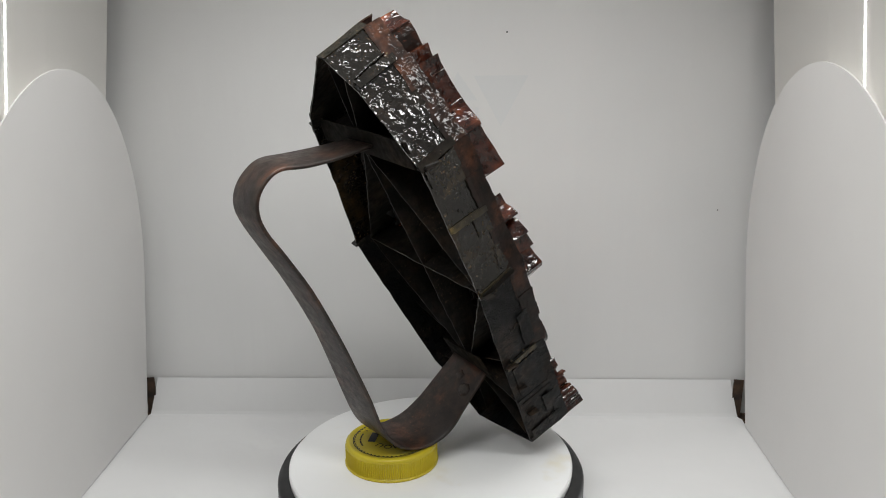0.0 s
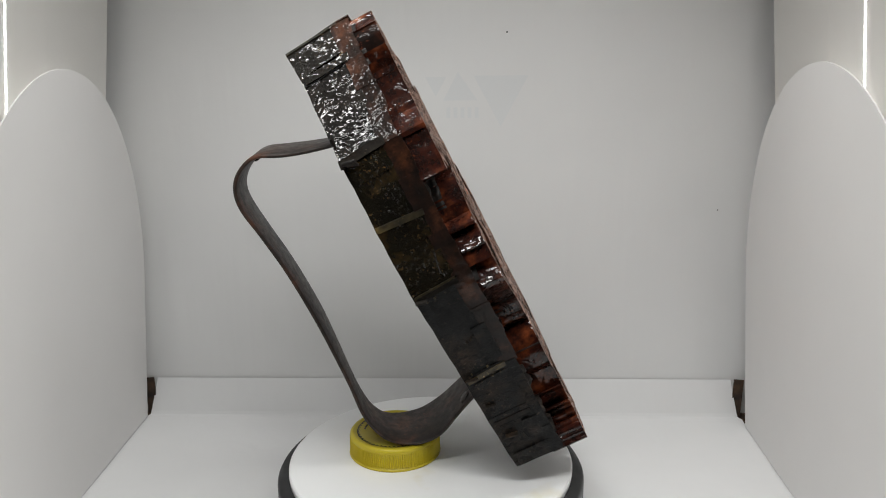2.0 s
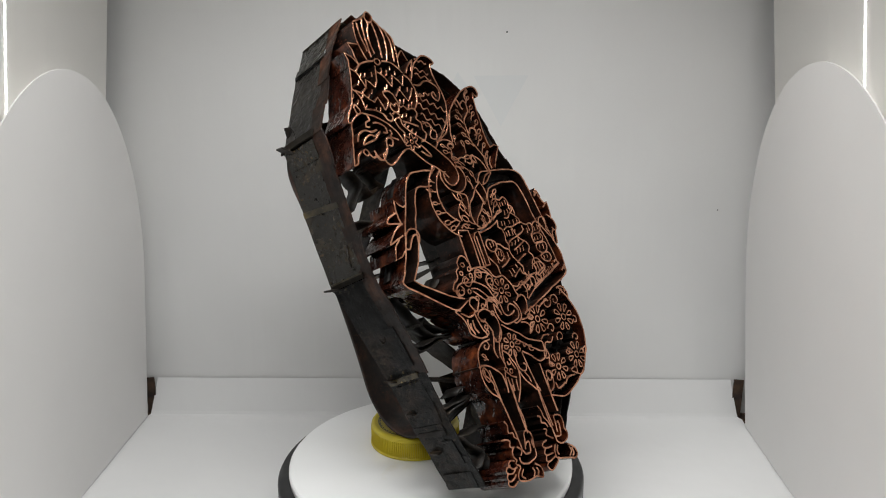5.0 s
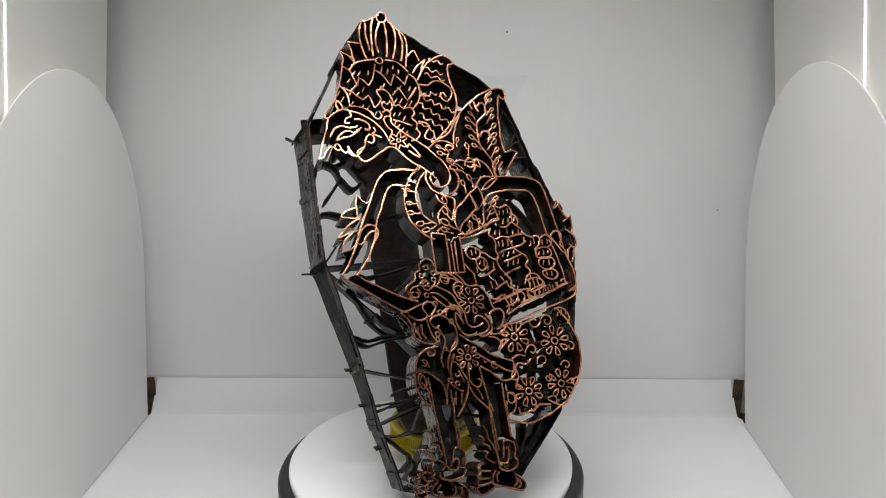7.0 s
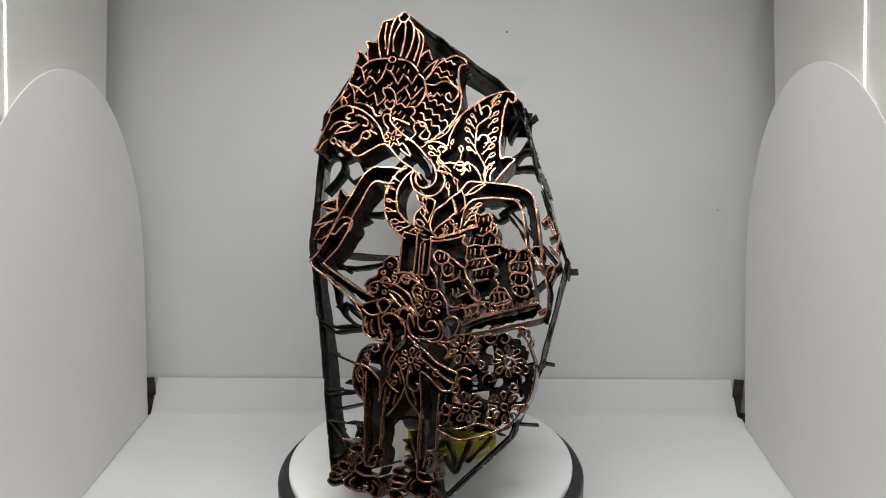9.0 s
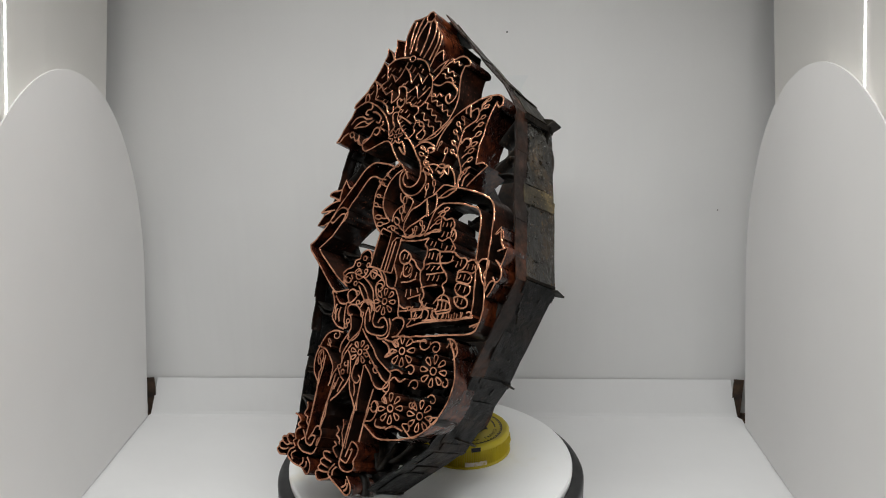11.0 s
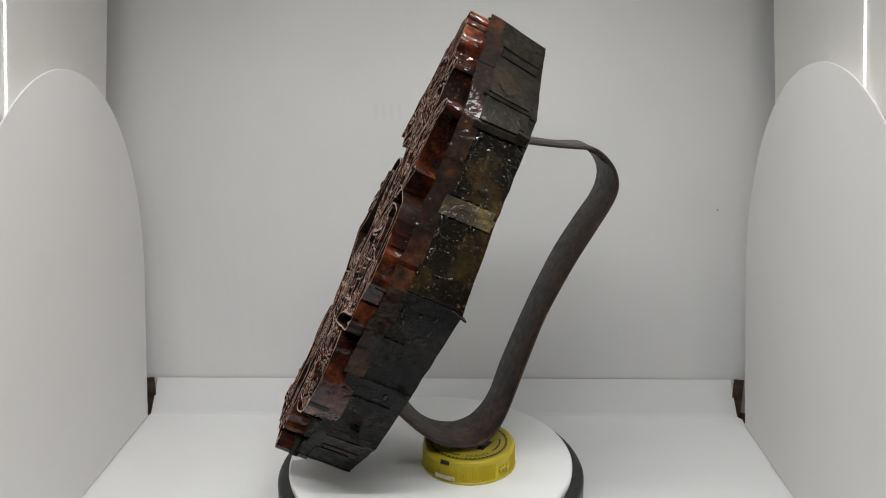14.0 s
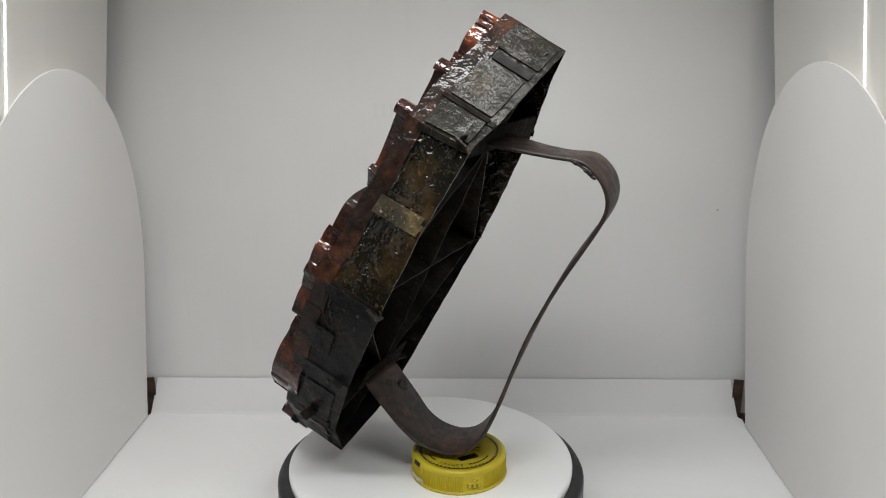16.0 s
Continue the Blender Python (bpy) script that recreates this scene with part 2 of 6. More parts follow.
def build_light_box():
    th = 0.004
    # floor sheet, whose rear edge is folded up against the back
    bm = bmesh.new()
    prof = [(-DEPTH, 0), (-0.010, 0), (-0.004, 0.0004), (-0.001, 0.0016), (0.0006, 0.004), (0.0126, 0.0310)]
    rows = []
    for y, z in prof:
        half = HALF if z < 0.001 else 0.2610 - 0.15 * z
        rows.append([bm.verts.new((x, y, z - d)) for x, d in ((-half, 0), (half, 0), (half, 0.0012), (-half, 0.0012))])
    for a, b in zip(rows, rows[1:]):
        for k in range(4):
            bm.faces.new((a[k], a[(k + 1) % 4], b[(k + 1) % 4], b[k]))
    bm.faces.new(rows[0]), bm.faces.new(rows[-1])
    bmesh.ops.recalc_face_normals(bm, faces=bm.faces[:])
    structure("floor_sheet", bm, FLOOR, BOX, "white plastic floor sheet with its rear edge folded up")
    structure("box_bottom", box(2 * HALF + 0.14, DEPTH + 0.03, 0.003, pose(0, -DEPTH / 2 + 0.01, -0.0035)), BROWN_CARD, BOX, "brown card bottom of the light box")
    structure("wall_back", box(2 * HALF + 0.14, th, TALL + 0.05, pose(0, 0.014 + th / 2, TALL / 2 - 0.025)), BACK, BOX, "white plastic back wall of the light box")
    for s, nm in ((-1, "left"), (1, "right")):
        structure("wall_%s" % nm, box(th, DEPTH + 0.02, TALL, pose(s * (HALF + 0.064), -DEPTH / 2 + 0.006, TALL / 2)), WHITE, BOX, "white plastic side wall of the light box")
        # inner sheet that leans in towards the top, with the light seam along its front edge
        rear, front, lean = -0.004, -0.130 if s < 0 else -0.128, 0.128 if s < 0 else 0.105
        bm = bmesh.new()
        rows = []
        for y, off in ((rear, 0.0), (rear * 0.6 + front * 0.4, 0.0035), (rear * 0.3 + front * 0.7, 0.0065), (front, 0.0135)):
            rows.append([bm.verts.new((s * (0.2585 + off + lean * (0.358 - z) + d), y, z)) for z, d in ((0.06, 0), (TALL, 0), (TALL, 0.001), (0.06, 0.001))])
        for p, q in zip(rows, rows[1:]):
            for k in range(4):
                bm.faces.new((p[k], p[(k + 1) % 4], q[(k + 1) % 4], q[k]))
        bm.faces.new(rows[0]), bm.faces.new(rows[-1])
        bmesh.ops.recalc_face_normals(bm, faces=bm.faces[:])
        structure("inner_sheet_%s" % nm, bm, LINING, BOX, "white plastic sheet lining the side of the box")
        # the front half of the lining, just behind the light strip
        bm = bmesh.new()
        rows = []
        for y, off in ((front - 0.0016, 0.0137), (-DEPTH, 0.0160)):
            rows.append([bm.verts.new((s * (0.2585 + off + lean * (0.358 - z) + d), y, z)) for z, d in ((0.002, 0), (TALL - 0.001, 0), (TALL - 0.001, 0.001), (0.002, 0.001))])
        for k in range(4):
            bm.faces.new((rows[0][k], rows[0][(k + 1) % 4], rows[1][(k + 1) % 4], rows[1][k]))
        bm.faces.new(rows[0]), bm.faces.new(rows[1])
        bmesh.ops.recalc_face_normals(bm, faces=bm.faces[:])
        structure("front_sheet_%s" % nm, bm, LINING, BOX, "white plastic sheet lining the front of the side")
        bm = bmesh.new()
        for z in (0.03, TALL - 0.02):
            x0 = s * (0.2715 + lean * (0.358 - z))
            rows = [bm.verts.new((x0 + s * dx, front - dy, z)) for dx, dy in ((0, 0.0002), (0.0010, 0.0002), (0.0010, 0.0007), (0, 0.0007))]
            if z < 0.1:
                low = rows
        for k in range(4):
            bm.faces.new((low[k], low[(k + 1) % 4], rows[(k + 1) % 4], rows[k]))
        bm.faces.new(low), bm.faces.new(rows)
        bmesh.ops.recalc_face_normals(bm, faces=bm.faces[:])
        structure("led_strip_%s" % nm, bm, LED_GLOW, BOX, "bright light strip along the seam of the side wall")
        # strip added on the lining, unseen behind the flap, for the glow above it
        mid_y = -0.072 if s < 0 else -0.086
        bm = bmesh.new()
        x0 = 0.2585 + 0.0050 + lean * (0.358 - 0.2975) - 0.0012
        for y in (mid_y - 0.052, mid_y + 0.022):
            fall = 0.019 if y < mid_y else 0.0
            rows = [bm.verts.new((s * (x + 0.16 * fall), y, z - fall)) for x, z in ((x0, 0.2985), (x0, 0.3015), (x0 - 0.0016, 0.3015), (x0 - 0.0016, 0.2985))]
            if y < mid_y:
                low = rows
        for k in range(4):
            bm.faces.new((low[k], low[(k + 1) % 4], rows[(k + 1) % 4], rows[k]))
        bm.faces.new(low), bm.faces.new(rows)
        bmesh.ops.recalc_face_normals(bm, faces=bm.faces[:])
        structure("added_glow_strip_%s" % nm, bm, FLAP_GLOW, BOX, "added glowing strip, unseen behind the top of the card flap")
        # arched flap leaning in from the foot of the side wall
        bm = bmesh.new()
        add_prism(bm, arch_outline(0.274 if s < 0 else 0.294, 0.312 if s < 0 else 0.314, 0.13), -0.0005, 0.0005, 0.0)
        m = BOX @ pose(s * (HALF - 0.001), -0.141 if s < 0 else -0.164, 0.001) @ pose(0, 0, 0, 0, -s * 4.6, 0) @ pose(0, 0, 0, 90, 0, 90)
        structure("side_flap_%s" % nm, bm, FLAP, m, "white arched card flap leaning against the side wall")
    structure("ceiling", box(2 * HALF + 0.14, DEPTH + 0.02, th, pose(0, -DEPTH / 2, TALL + th / 2)), WHITE, BOX, "white top panel of the light box")


def build_corner_gaps():
    # Brown card pieces stand in for the open gaps between floor fold and flaps.
    for s in (-1, 1):
        bm = box(0.0085, 0.0012, 0.032, pose(0, 0, 0.016, 0, s * 5, 0), 0.0)
        ob = part("gap_card", bm, BROWN_CARD, None)
        ob.matrix_world = BOX @ pose(s * 0.2615, 0.0040, 0.0008, -10)
        tagged(ob, "small dark brown card standing in for a rear corner gap", "card tab", "corner tabs")


def build_print():
    """Faint mark showing on the back wall: three triangles and a word too pale to read."""
    mark = empty("printed_mark", "faint grey triangles and illegible letters printed on the back wall", "printed mark")
    mark.matrix_world = BOX

    def flat(name, outline):
        bm = bmesh.new()
        add_prism(bm, outline, 0, 0.00003)
        bmesh.ops.transform(bm, matrix=pose(0, 0.01398, 0, 90, 0, 0), verts=bm.verts[:])
        part(name, bm, PRINT, mark)

    flat("triangle", [(0.0289, 0.2967), (0.0513, 0.2552), (0.0735, 0.2967)])
    flat("triangle", [(0.0040, 0.2768), (0.0322, 0.2768), (0.0160, 0.2998)])
    flat("triangle", [(-0.0107, 0.2958), (-0.0021, 0.2800), (0.0066, 0.2958)])
    for k in range(5):
        x = 0.0066 + 0.0058 * k
        flat("letter_bar", [(x, 0.2625), (x + 0.0032, 0.2625), (x + 0.0032, 0.2712), (x, 0.2712)])
    for k in range(4):
        x = -0.0535 + 0.0066 * k
        flat("letter_bar", [(x, 0.2625), (x + 0.0030, 0.2625), (x + 0.0030, 0.2745), (x, 0.2745)])
    for x, z, r in ((0.0556, 0.3309, 0.0008), (0.2340, 0.1844, 0.0006)):
        bm = bmesh.new()
        bmesh.ops.create_icosphere(bm, subdivisions=1, radius=r)
        ob = part("dust_speck", bm, INK, None)
        ob.matrix_world = BOX @ pose(x, 0.0138, z)
        tagged(ob, "tiny dark dust speck on the white back wall", "dust speck", "dust specks")


# ---------------------------------------------------------------- turntable
def build_turntable():
    base = empty("turntable", "black round turntable base with a grey foot, on the white floor", "turntable")
    part("rim", lathe([(0.0985, -0.0062), (0.1035, -0.0062), (0.1066, -0.0070), (0.1080, -0.0095), (0.1080, -0.021), (0.100, -0.0225)]), BLACK_RUBBER, base, "black plastic rim", True)
    part("foot", lathe([(0.0, -0.019), (0.1065, -0.019), (0.1070, -0.0225), (0.1065, -0.039), (0.0, -0.0398)]), GREY_PLASTIC, base, "grey plastic foot", True)
    disc = empty("display_disc", "round white revolving disc with faint yellow stains, on the turntable", "display disc")
    part("disc_top", lathe([(0, 0), (0.0985, 0), (0.0994, -0.0003), (0.0994, -0.0012), (0, -0.0012)]), PLATTER, disc, "", True)
    part("disc_edge", lathe([(0.0990, -0.0004), (0.0998, -0.0008), (0.1, -0.003), (0.099, -0.012), (0.02, -0.012)]), PLATTER, disc, "", True)
    return disc


# ---------------------------------------------------------------- mustard-yellow lid
def build_lid():
    lid = empty("jar_lid", "yellow ribbed plastic jar lid with black print, under the handle", "jar lid")
    R, H = 0.0328, 0.0165
    part("cap", lathe([(0, H - 0.0006), (R - 0.0042, H - 0.0006), (R - 0.0036, H), (R - 0.0018, H - 0.0004), (R - 0.0008, H - 0.0016), (R - 0.0010, H - 0.0034), (R - 0.0013, 0.0018), (R - 0.0001, 0.0016), (R + 0.0001, 0.0004), (R - 0.0003, 0), (0, 0)], 128), YELLOW, lid, "glossy yellow cap", True)
    bm = bmesh.new()
    n = 130
    for i in range(n):
        if i in range(52, 61):
            continue
        m = pose(0, 0, 0, 0, 0, 360 * i / n) @ pose(R - 0.0010, 0, 0.0074)
        vs = [bm.verts.new(m @ Vector(p)) for p in ((-0.0006, -0.00048, -0.0056), (-0.0006, 0.00048, -0.0056), (0.0006, 0, -0.0056), (-0.0006, -0.00048, 0.0056), (-0.0006, 0.00048, 0.0056), (0.0006, 0, 0.0056))]
        for f in ((0, 2, 5, 3), (2, 1, 4, 5), (3, 5, 4), (0, 1, 2)):
            bm.faces.new([vs[k] for k in f])
    tagged(part("ribbing", bm, YELLOW, lid, "fine upright yellow ribs"), kind="stuff")
    # raised worn emblem on the side
    for a in (150, 155.5, 161):
        part("emblem_bar", box(0.0011, 0.0016, 0.0056, pose(0, 0, 0, 0, 0, a) @ pose(R - 0.0006, 0, 0.0075), 0.0003), YELLOW, lid)
    part("emblem_ledge", box(0.0010, 0.0100, 0.0014, pose(0, 0, 0, 0, 0, 155.5) @ pose(R - 0.0004, 0, 0.0080), 0.0003), YELLOW, lid)
    # print on the top
    z = H - 0.00045
    part("printed_ring", ring(R - 0.0064, R - 0.0058, z, 96), INK, lid, "thin black printed ring")
    bm = bmesh.new()
    n = 54
    for i in range(n):
        a0, a1, am = (2 * math.pi * (i + k) / n for k in (0.0, 1.0, 0.5))
        ro, ri = R - 0.0066, R - 0.0079
        vs = [bm.verts.new((r * math.cos(a), r * math.sin(a), z)) for r, a in ((ro, a0), (ro, a1), (ri, am))]
        bm.faces.new(vs)
    tagged(part("printed_teeth", bm, INK, lid, "black scalloped print border"), kind="stuff")
    arc_text("FRANCE", lid, R - 0.0094, 124, z, 0.0036, 7.4)
    for a in (74, 81, 88, 158, 165, 172, 179, 186, 193, 200, 30, 23, 16, 9, 2, -5):
        part("printed_mark", box(0.0011, 0.0022, 0.00008, pose(0, 0, 0, 0, 0, a) @ pose(R - 0.0112, 0, z)), INK, lid)
    part("printed_block", box(0.0052, 0.0135, 0.00010, pose(0, 0, 0, 0, 0, 166) @ pose(0.0128, 0.0, z)), INK, lid, "small black printed label block")
    arc_text("MOU", lid, 0.0095, 258, z, 0.0075, -30, False)
    # black tape and torn paper on the side
    part("black_tape", box(0.0003, 0.0066, 0.0028, pose(0, 0, 0, 0, 0, 78) @ pose(R - 0.0005, 0, H - 0.0020, 0, -14, 0)), INK, lid, "small black sticker on the rim")
    torn, t, b = material("torn_paper", (0.62, 0.56, 0.40), 0.8)
    t.links.new(ramp(t, noise_node(t, 300, 4), [(0.35, (0.55, 0.45, 0.12)), (0.55, (0.70, 0.65, 0.55))]), b.inputs["Base Color"])
    for k in range(9):
        part("torn_label", box(0.0003, 0.0018, 0.0024 + 0.0012 * random.random(), pose(0, 0, 0, 0, 0, 66 + 3.0 * k) @ pose(R + 0.0003, 0, 0.0040)), torn, lid, "scrap of torn label")
    return lid


def ring(r0, r1, z, n):
    bm = bmesh.new()
    a = [bm.verts.new((r0 * math.cos(2 * math.pi * i / n), r0 * math.sin(2 * math.pi * i / n), z)) for i in range(n)]
    b = [bm.verts.new((r1 * math.cos(2 * math.pi * i / n), r1 * math.sin(2 * math.pi * i / n), z)) for i in range(n)]
    for i in range(n):
        bm.faces.new((a[i], b[i], b[(i + 1) % n], a[(i + 1) % n]))
    return bm


def arc_text(word, parent, radius, middle, z, size, step, feet_out=True):
    """Letters set round an arc, their feet or their heads outwards."""
    for i, ch in enumerate(word):
        cu = bpy.data.curves.new("letter", "FONT")
        cu.body, cu.size, cu.extrude, cu.align_x = ch, size, 0.00003, "CENTER"
        ob = new("letter", cu)
        ob.data.materials.append(INK)
        a = middle + (i - (len(word) - 1) / 2) * step
        ob.matrix_basis = pose(0, 0, z, 0, 0, a) @ pose(radius, 0, 0, 0, 0, 90 if feet_out else -90)
        ob.parent = parent


# ---------------------------------------------------------------- copper printing stamp
# Its own space: x across the face, y up the face, z out of the face, in millimetres below.
MM = 0.001
stamp = empty("printing_stamp", "old copper batik stamp with ornamental strips, propped on its handle", "printing stamp")


def smooth_path(pts, closed=False, step=1.3):
    """A Catmull-Rom path through the points."""
    P = [Vector(p) for p in pts]
    if len(P) < 3:
        return P
    n, out = len(P), []
    for i in range(n if closed else n - 1):
        a, b = P[i], P[(i + 1) % n]
        p0 = P[(i - 1) % n] if closed or i else a * 2 - b
        p3 = P[(i + 2) % n] if closed or i + 2 < n else b * 2 - a
        k = max(2 if (b - a).length > 1.0 else 1, min(10, int((b - a).length / step + 0.5)))
        for j in range(k):
            t = j / k
            out.append(0.5 * (2 * a + (b - p0) * t + (2 * p0 - 5 * a + 4 * b - p3) * t * t + (3 * a - p0 - 3 * b + p3) * t ** 3))
    if not closed:
        out.append(P[-1])
    return out


def strip_mesh(path, closed, back, thick):
    """A copper strip set on edge: its bare front edge and its lacquered flanks."""
    bm = bmesh.new()
    n, rows = len(path), []
    for i, p in enumerate(path):
        a = path[(i - 1) % n] if closed or i else p
        b = path[(i + 1) % n] if closed or i + 1 < n else p
        d = (b - a)
        d = d.normalized() if d.length > 1e-6 else Vector((1, 0))
        s = Vector((-d.y, d.x)) * thick / 2 * (1 + 0.28 * noise.noise((p.x * 0.3, p.y * 0.3, 0.5)))
        top = front_at(p.x) + 0.25 * noise.noise((p.x * 0.12, p.y * 0.12, 3.1))
        bot = back + 1.2 * noise.noise((p.x * 0.05, p.y * 0.05, 7.7))
        q, r = p + s, p - s
        c = 0.05 * thick
        rows.append([bm.verts.new(Vector(v) * MM) for v in ((q.x, q.y, bot), (q.x, q.y, top - c), (q.x - s.x * 0.3, q.y - s.y * 0.3, top), (r.x + s.x * 0.3, r.y + s.y * 0.3, top), (r.x, r.y, top - c), (r.x, r.y, bot))])
    for i in range(n if closed else n - 1):
        a, b = rows[i], rows[(i + 1) % n]
        for k in range(6):
            f = bm.faces.new((a[k], a[(k + 1) % 6], b[(k + 1) % 6], b[k]))
            f.material_index = 1 if k in (1, 2, 3) else 0
    if not closed:
        for e in (rows[0], rows[-1]):
            bm.faces.new(e)
    bmesh.ops.recalc_face_normals(bm, faces=bm.faces[:])
    return bm




def front_at(x):
    """The face lies a little askew to the band."""
    return 2.6 - 0.034 * x



def strip(pts, closed=False, sharp=False, back=-21.0, thick=1.02, outer=False):
    path = [Vector(p) for p in pts] if sharp else smooth_path(pts, closed)
    path = [p + 0.35 * Vector((noise.noise((p.x * 0.16, p.y * 0.16, 11.0)), noise.noise((p.x * 0.16, p.y * 0.16, 17.0)))) for p in path]
    part("copper_strip", strip_mesh(path, closed, back, thick), [STRIP_SIDE if outer else STRIP_INNER, COPPER], stamp)


def tick(x, y, dx, dy):
    strip([(x, y), (x + dx * 0.5 + 0.2, y + dy * 0.5), (x + dx, y + dy)], back=-12.0, thick=0.85)


def circle(x, y, r):
    strip([(x + r * math.cos(2 * math.pi * i / 9), y + r * math.sin(2 * math.pi * i / 9)) for i in range(9)], True, back=-14, thick=0.88)


def drop(x, y, ex, ey, fat=0.36):
    """A closed drop with its point at (x, y) and its round end at (ex, ey)."""
    a, d = Vector((x, y)), Vector((ex - x, ey - y))
    s = Vector((-d.y, d.x)) * fat
    strip([a, a + d * 0.55 + s * 0.75, a + d * 0.88 + s * 0.75, a + d * 1.0, a + d * 0.88 - s * 0.75, a + d * 0.55 - s * 0.75], True, back=-13, thick=0.85)


def bud(x, y, ex, ey, bend=0.15, fat=0.3):
    """A small leaf on a curved stem: the stem runs from (x, y), the loop closes at its end."""
    a, d = Vector((x, y)), Vector((ex - x, ey - y))
    s = Vector((-d.y, d.x))
    mid = a + d * 0.76 + s * bend
    pts = [a, a + d * 0.2 + s * bend * 0.7, a + d * 0.38 + s * bend]
    for k in range(9):
        w = math.pi + 2 * math.pi * k / 9
        pts.append(mid + d * 0.24 * math.cos(w) + s * 0.125 * math.sin(w) * (1 if bend > 0 else -1))
    pts.append(mid - d * 0.22)
    strip(pts, back=-13, thick=0.85)


def flower(x, y, r, n=8, turn=0.0, core=0.22):
    circle(x, y, r * core)
    for i in range(n):
        a = 2 * math.pi * i / n + turn
        c, s = math.cos(a), math.sin(a)
        drop(x + c * r * 0.42, y + s * r * 0.42, x + c * r, y + s * r, 0.32)


def scroll(x, y, r, a0, turns, tail=()):
    """A spiral that winds out from (x, y) to radius r, ending at angle a0, with a tail of more points."""
    n = max(6, int(abs(turns) * 9))
    pts = []
    for i in range(n + 1):
        k = i / n
        a = math.radians(a0) - 2 * math.pi * turns * (1 - k)
        rr = r * (0.28 + 0.72 * k)
        pts.append((x + rr * math.cos(a), y + rr * math.sin(a)))
    strip(pts + list(tail), back=-14, thick=0.88)


def wave(x0, y0, x1, y1, n, amp):
    a, d = Vector((x0, y0)), Vector((x1 - x0, y1 - y0))
    s = Vector((-d.y, d.x)).normalized() * amp
    strip([a + d * i / (8 * n) + s * 0.62 * math.sin(math.pi * i / 4) for i in range(8 * n + 1)], back=-14, thick=0.88)


def inside(x, y, poly):
    hit = False
    for (ax, ay), (bx, by) in zip(poly, poly[1:] + poly[:1]):
        if (ay > y) != (by > y) and x < (bx - ax) * (y - ay) / (by - ay) + ax:
            hit = not hit
    return hit


def fill(solid, poly, w0=-8.5, w1=-14.0, cell=1.7, rim=1.3):
    """A ragged sheet of old black resin, its black also the shade of deep cells, in the ground of the pattern; the
    higher solid, the more holes.
    """
    xs, ys = [p[0] for p in poly], [p[1] for p in poly]
    bm = bmesh.new()
    made = {}

    def corner(i, j):
        if (i, j) not in made:
            x, y = min(xs) + i * cell, min(ys) + j * cell
            x += 0.9 * noise.noise((x * 0.4, y * 0.4, 1.0))
            y += 0.9 * noise.noise((x * 0.4, y * 0.4, 9.0))
            made[(i, j)] = bm.verts.new(Vector((x, y, w0 + 1.6 * noise.noise((x * 0.09, y * 0.09, 4.0)))) * MM)
        return made[(i, j)]

    for i in range(int((max(xs) - min(xs)) / cell) + 1):
        for j in range(int((max(ys) - min(ys)) / cell) + 1):
            x, y = min(xs) + (i + 0.5) * cell, min(ys) + (j + 0.5) * cell
            if all(inside(x + dx, y + dy, poly) for dx, dy in ((rim, 0), (-rim, 0), (0, rim), (0, -rim))) and noise.noise((x * 0.19, y * 0.19, 2.0)) > solid:
                bm.faces.new((corner(i, j), corner(i + 1, j), corner(i + 1, j + 1), corner(i, j + 1)))
    edge = [v for v in bm.verts if any(e.is_boundary for e in v.link_edges)]
    for _ in range(5):
        bmesh.ops.smooth_vert(bm, verts=edge, factor=0.5, use_axis_x=True, use_axis_y=True, use_axis_z=True)
    low = bmesh.ops.extrude_face_region(bm, geom=bm.faces[:])
    bmesh.ops.translate(bm, vec=(0, 0, (w1 - w0) * MM), verts=[g for g in low["geom"] if isinstance(g, bmesh.types.BMVert)])
    bmesh.ops.recalc_face_normals(bm, faces=bm.faces[:])
    tagged(part("resin_fill", bm, RESIN_SHADE, stamp, "ragged black resin and painted shade in the ground", True), kind="stuff")


def pulled_in(p):
    """The point, drawn towards the middle until it lies within the band."""
    rim = [f for f, b, w in CORNERS]
    p, middle = Vector(p), Vector((4.0, 185.0))
    while not inside(p.x, p.y, rim):
        p += (middle - p).normalized() * 0.6
    return (p.x, p.y)


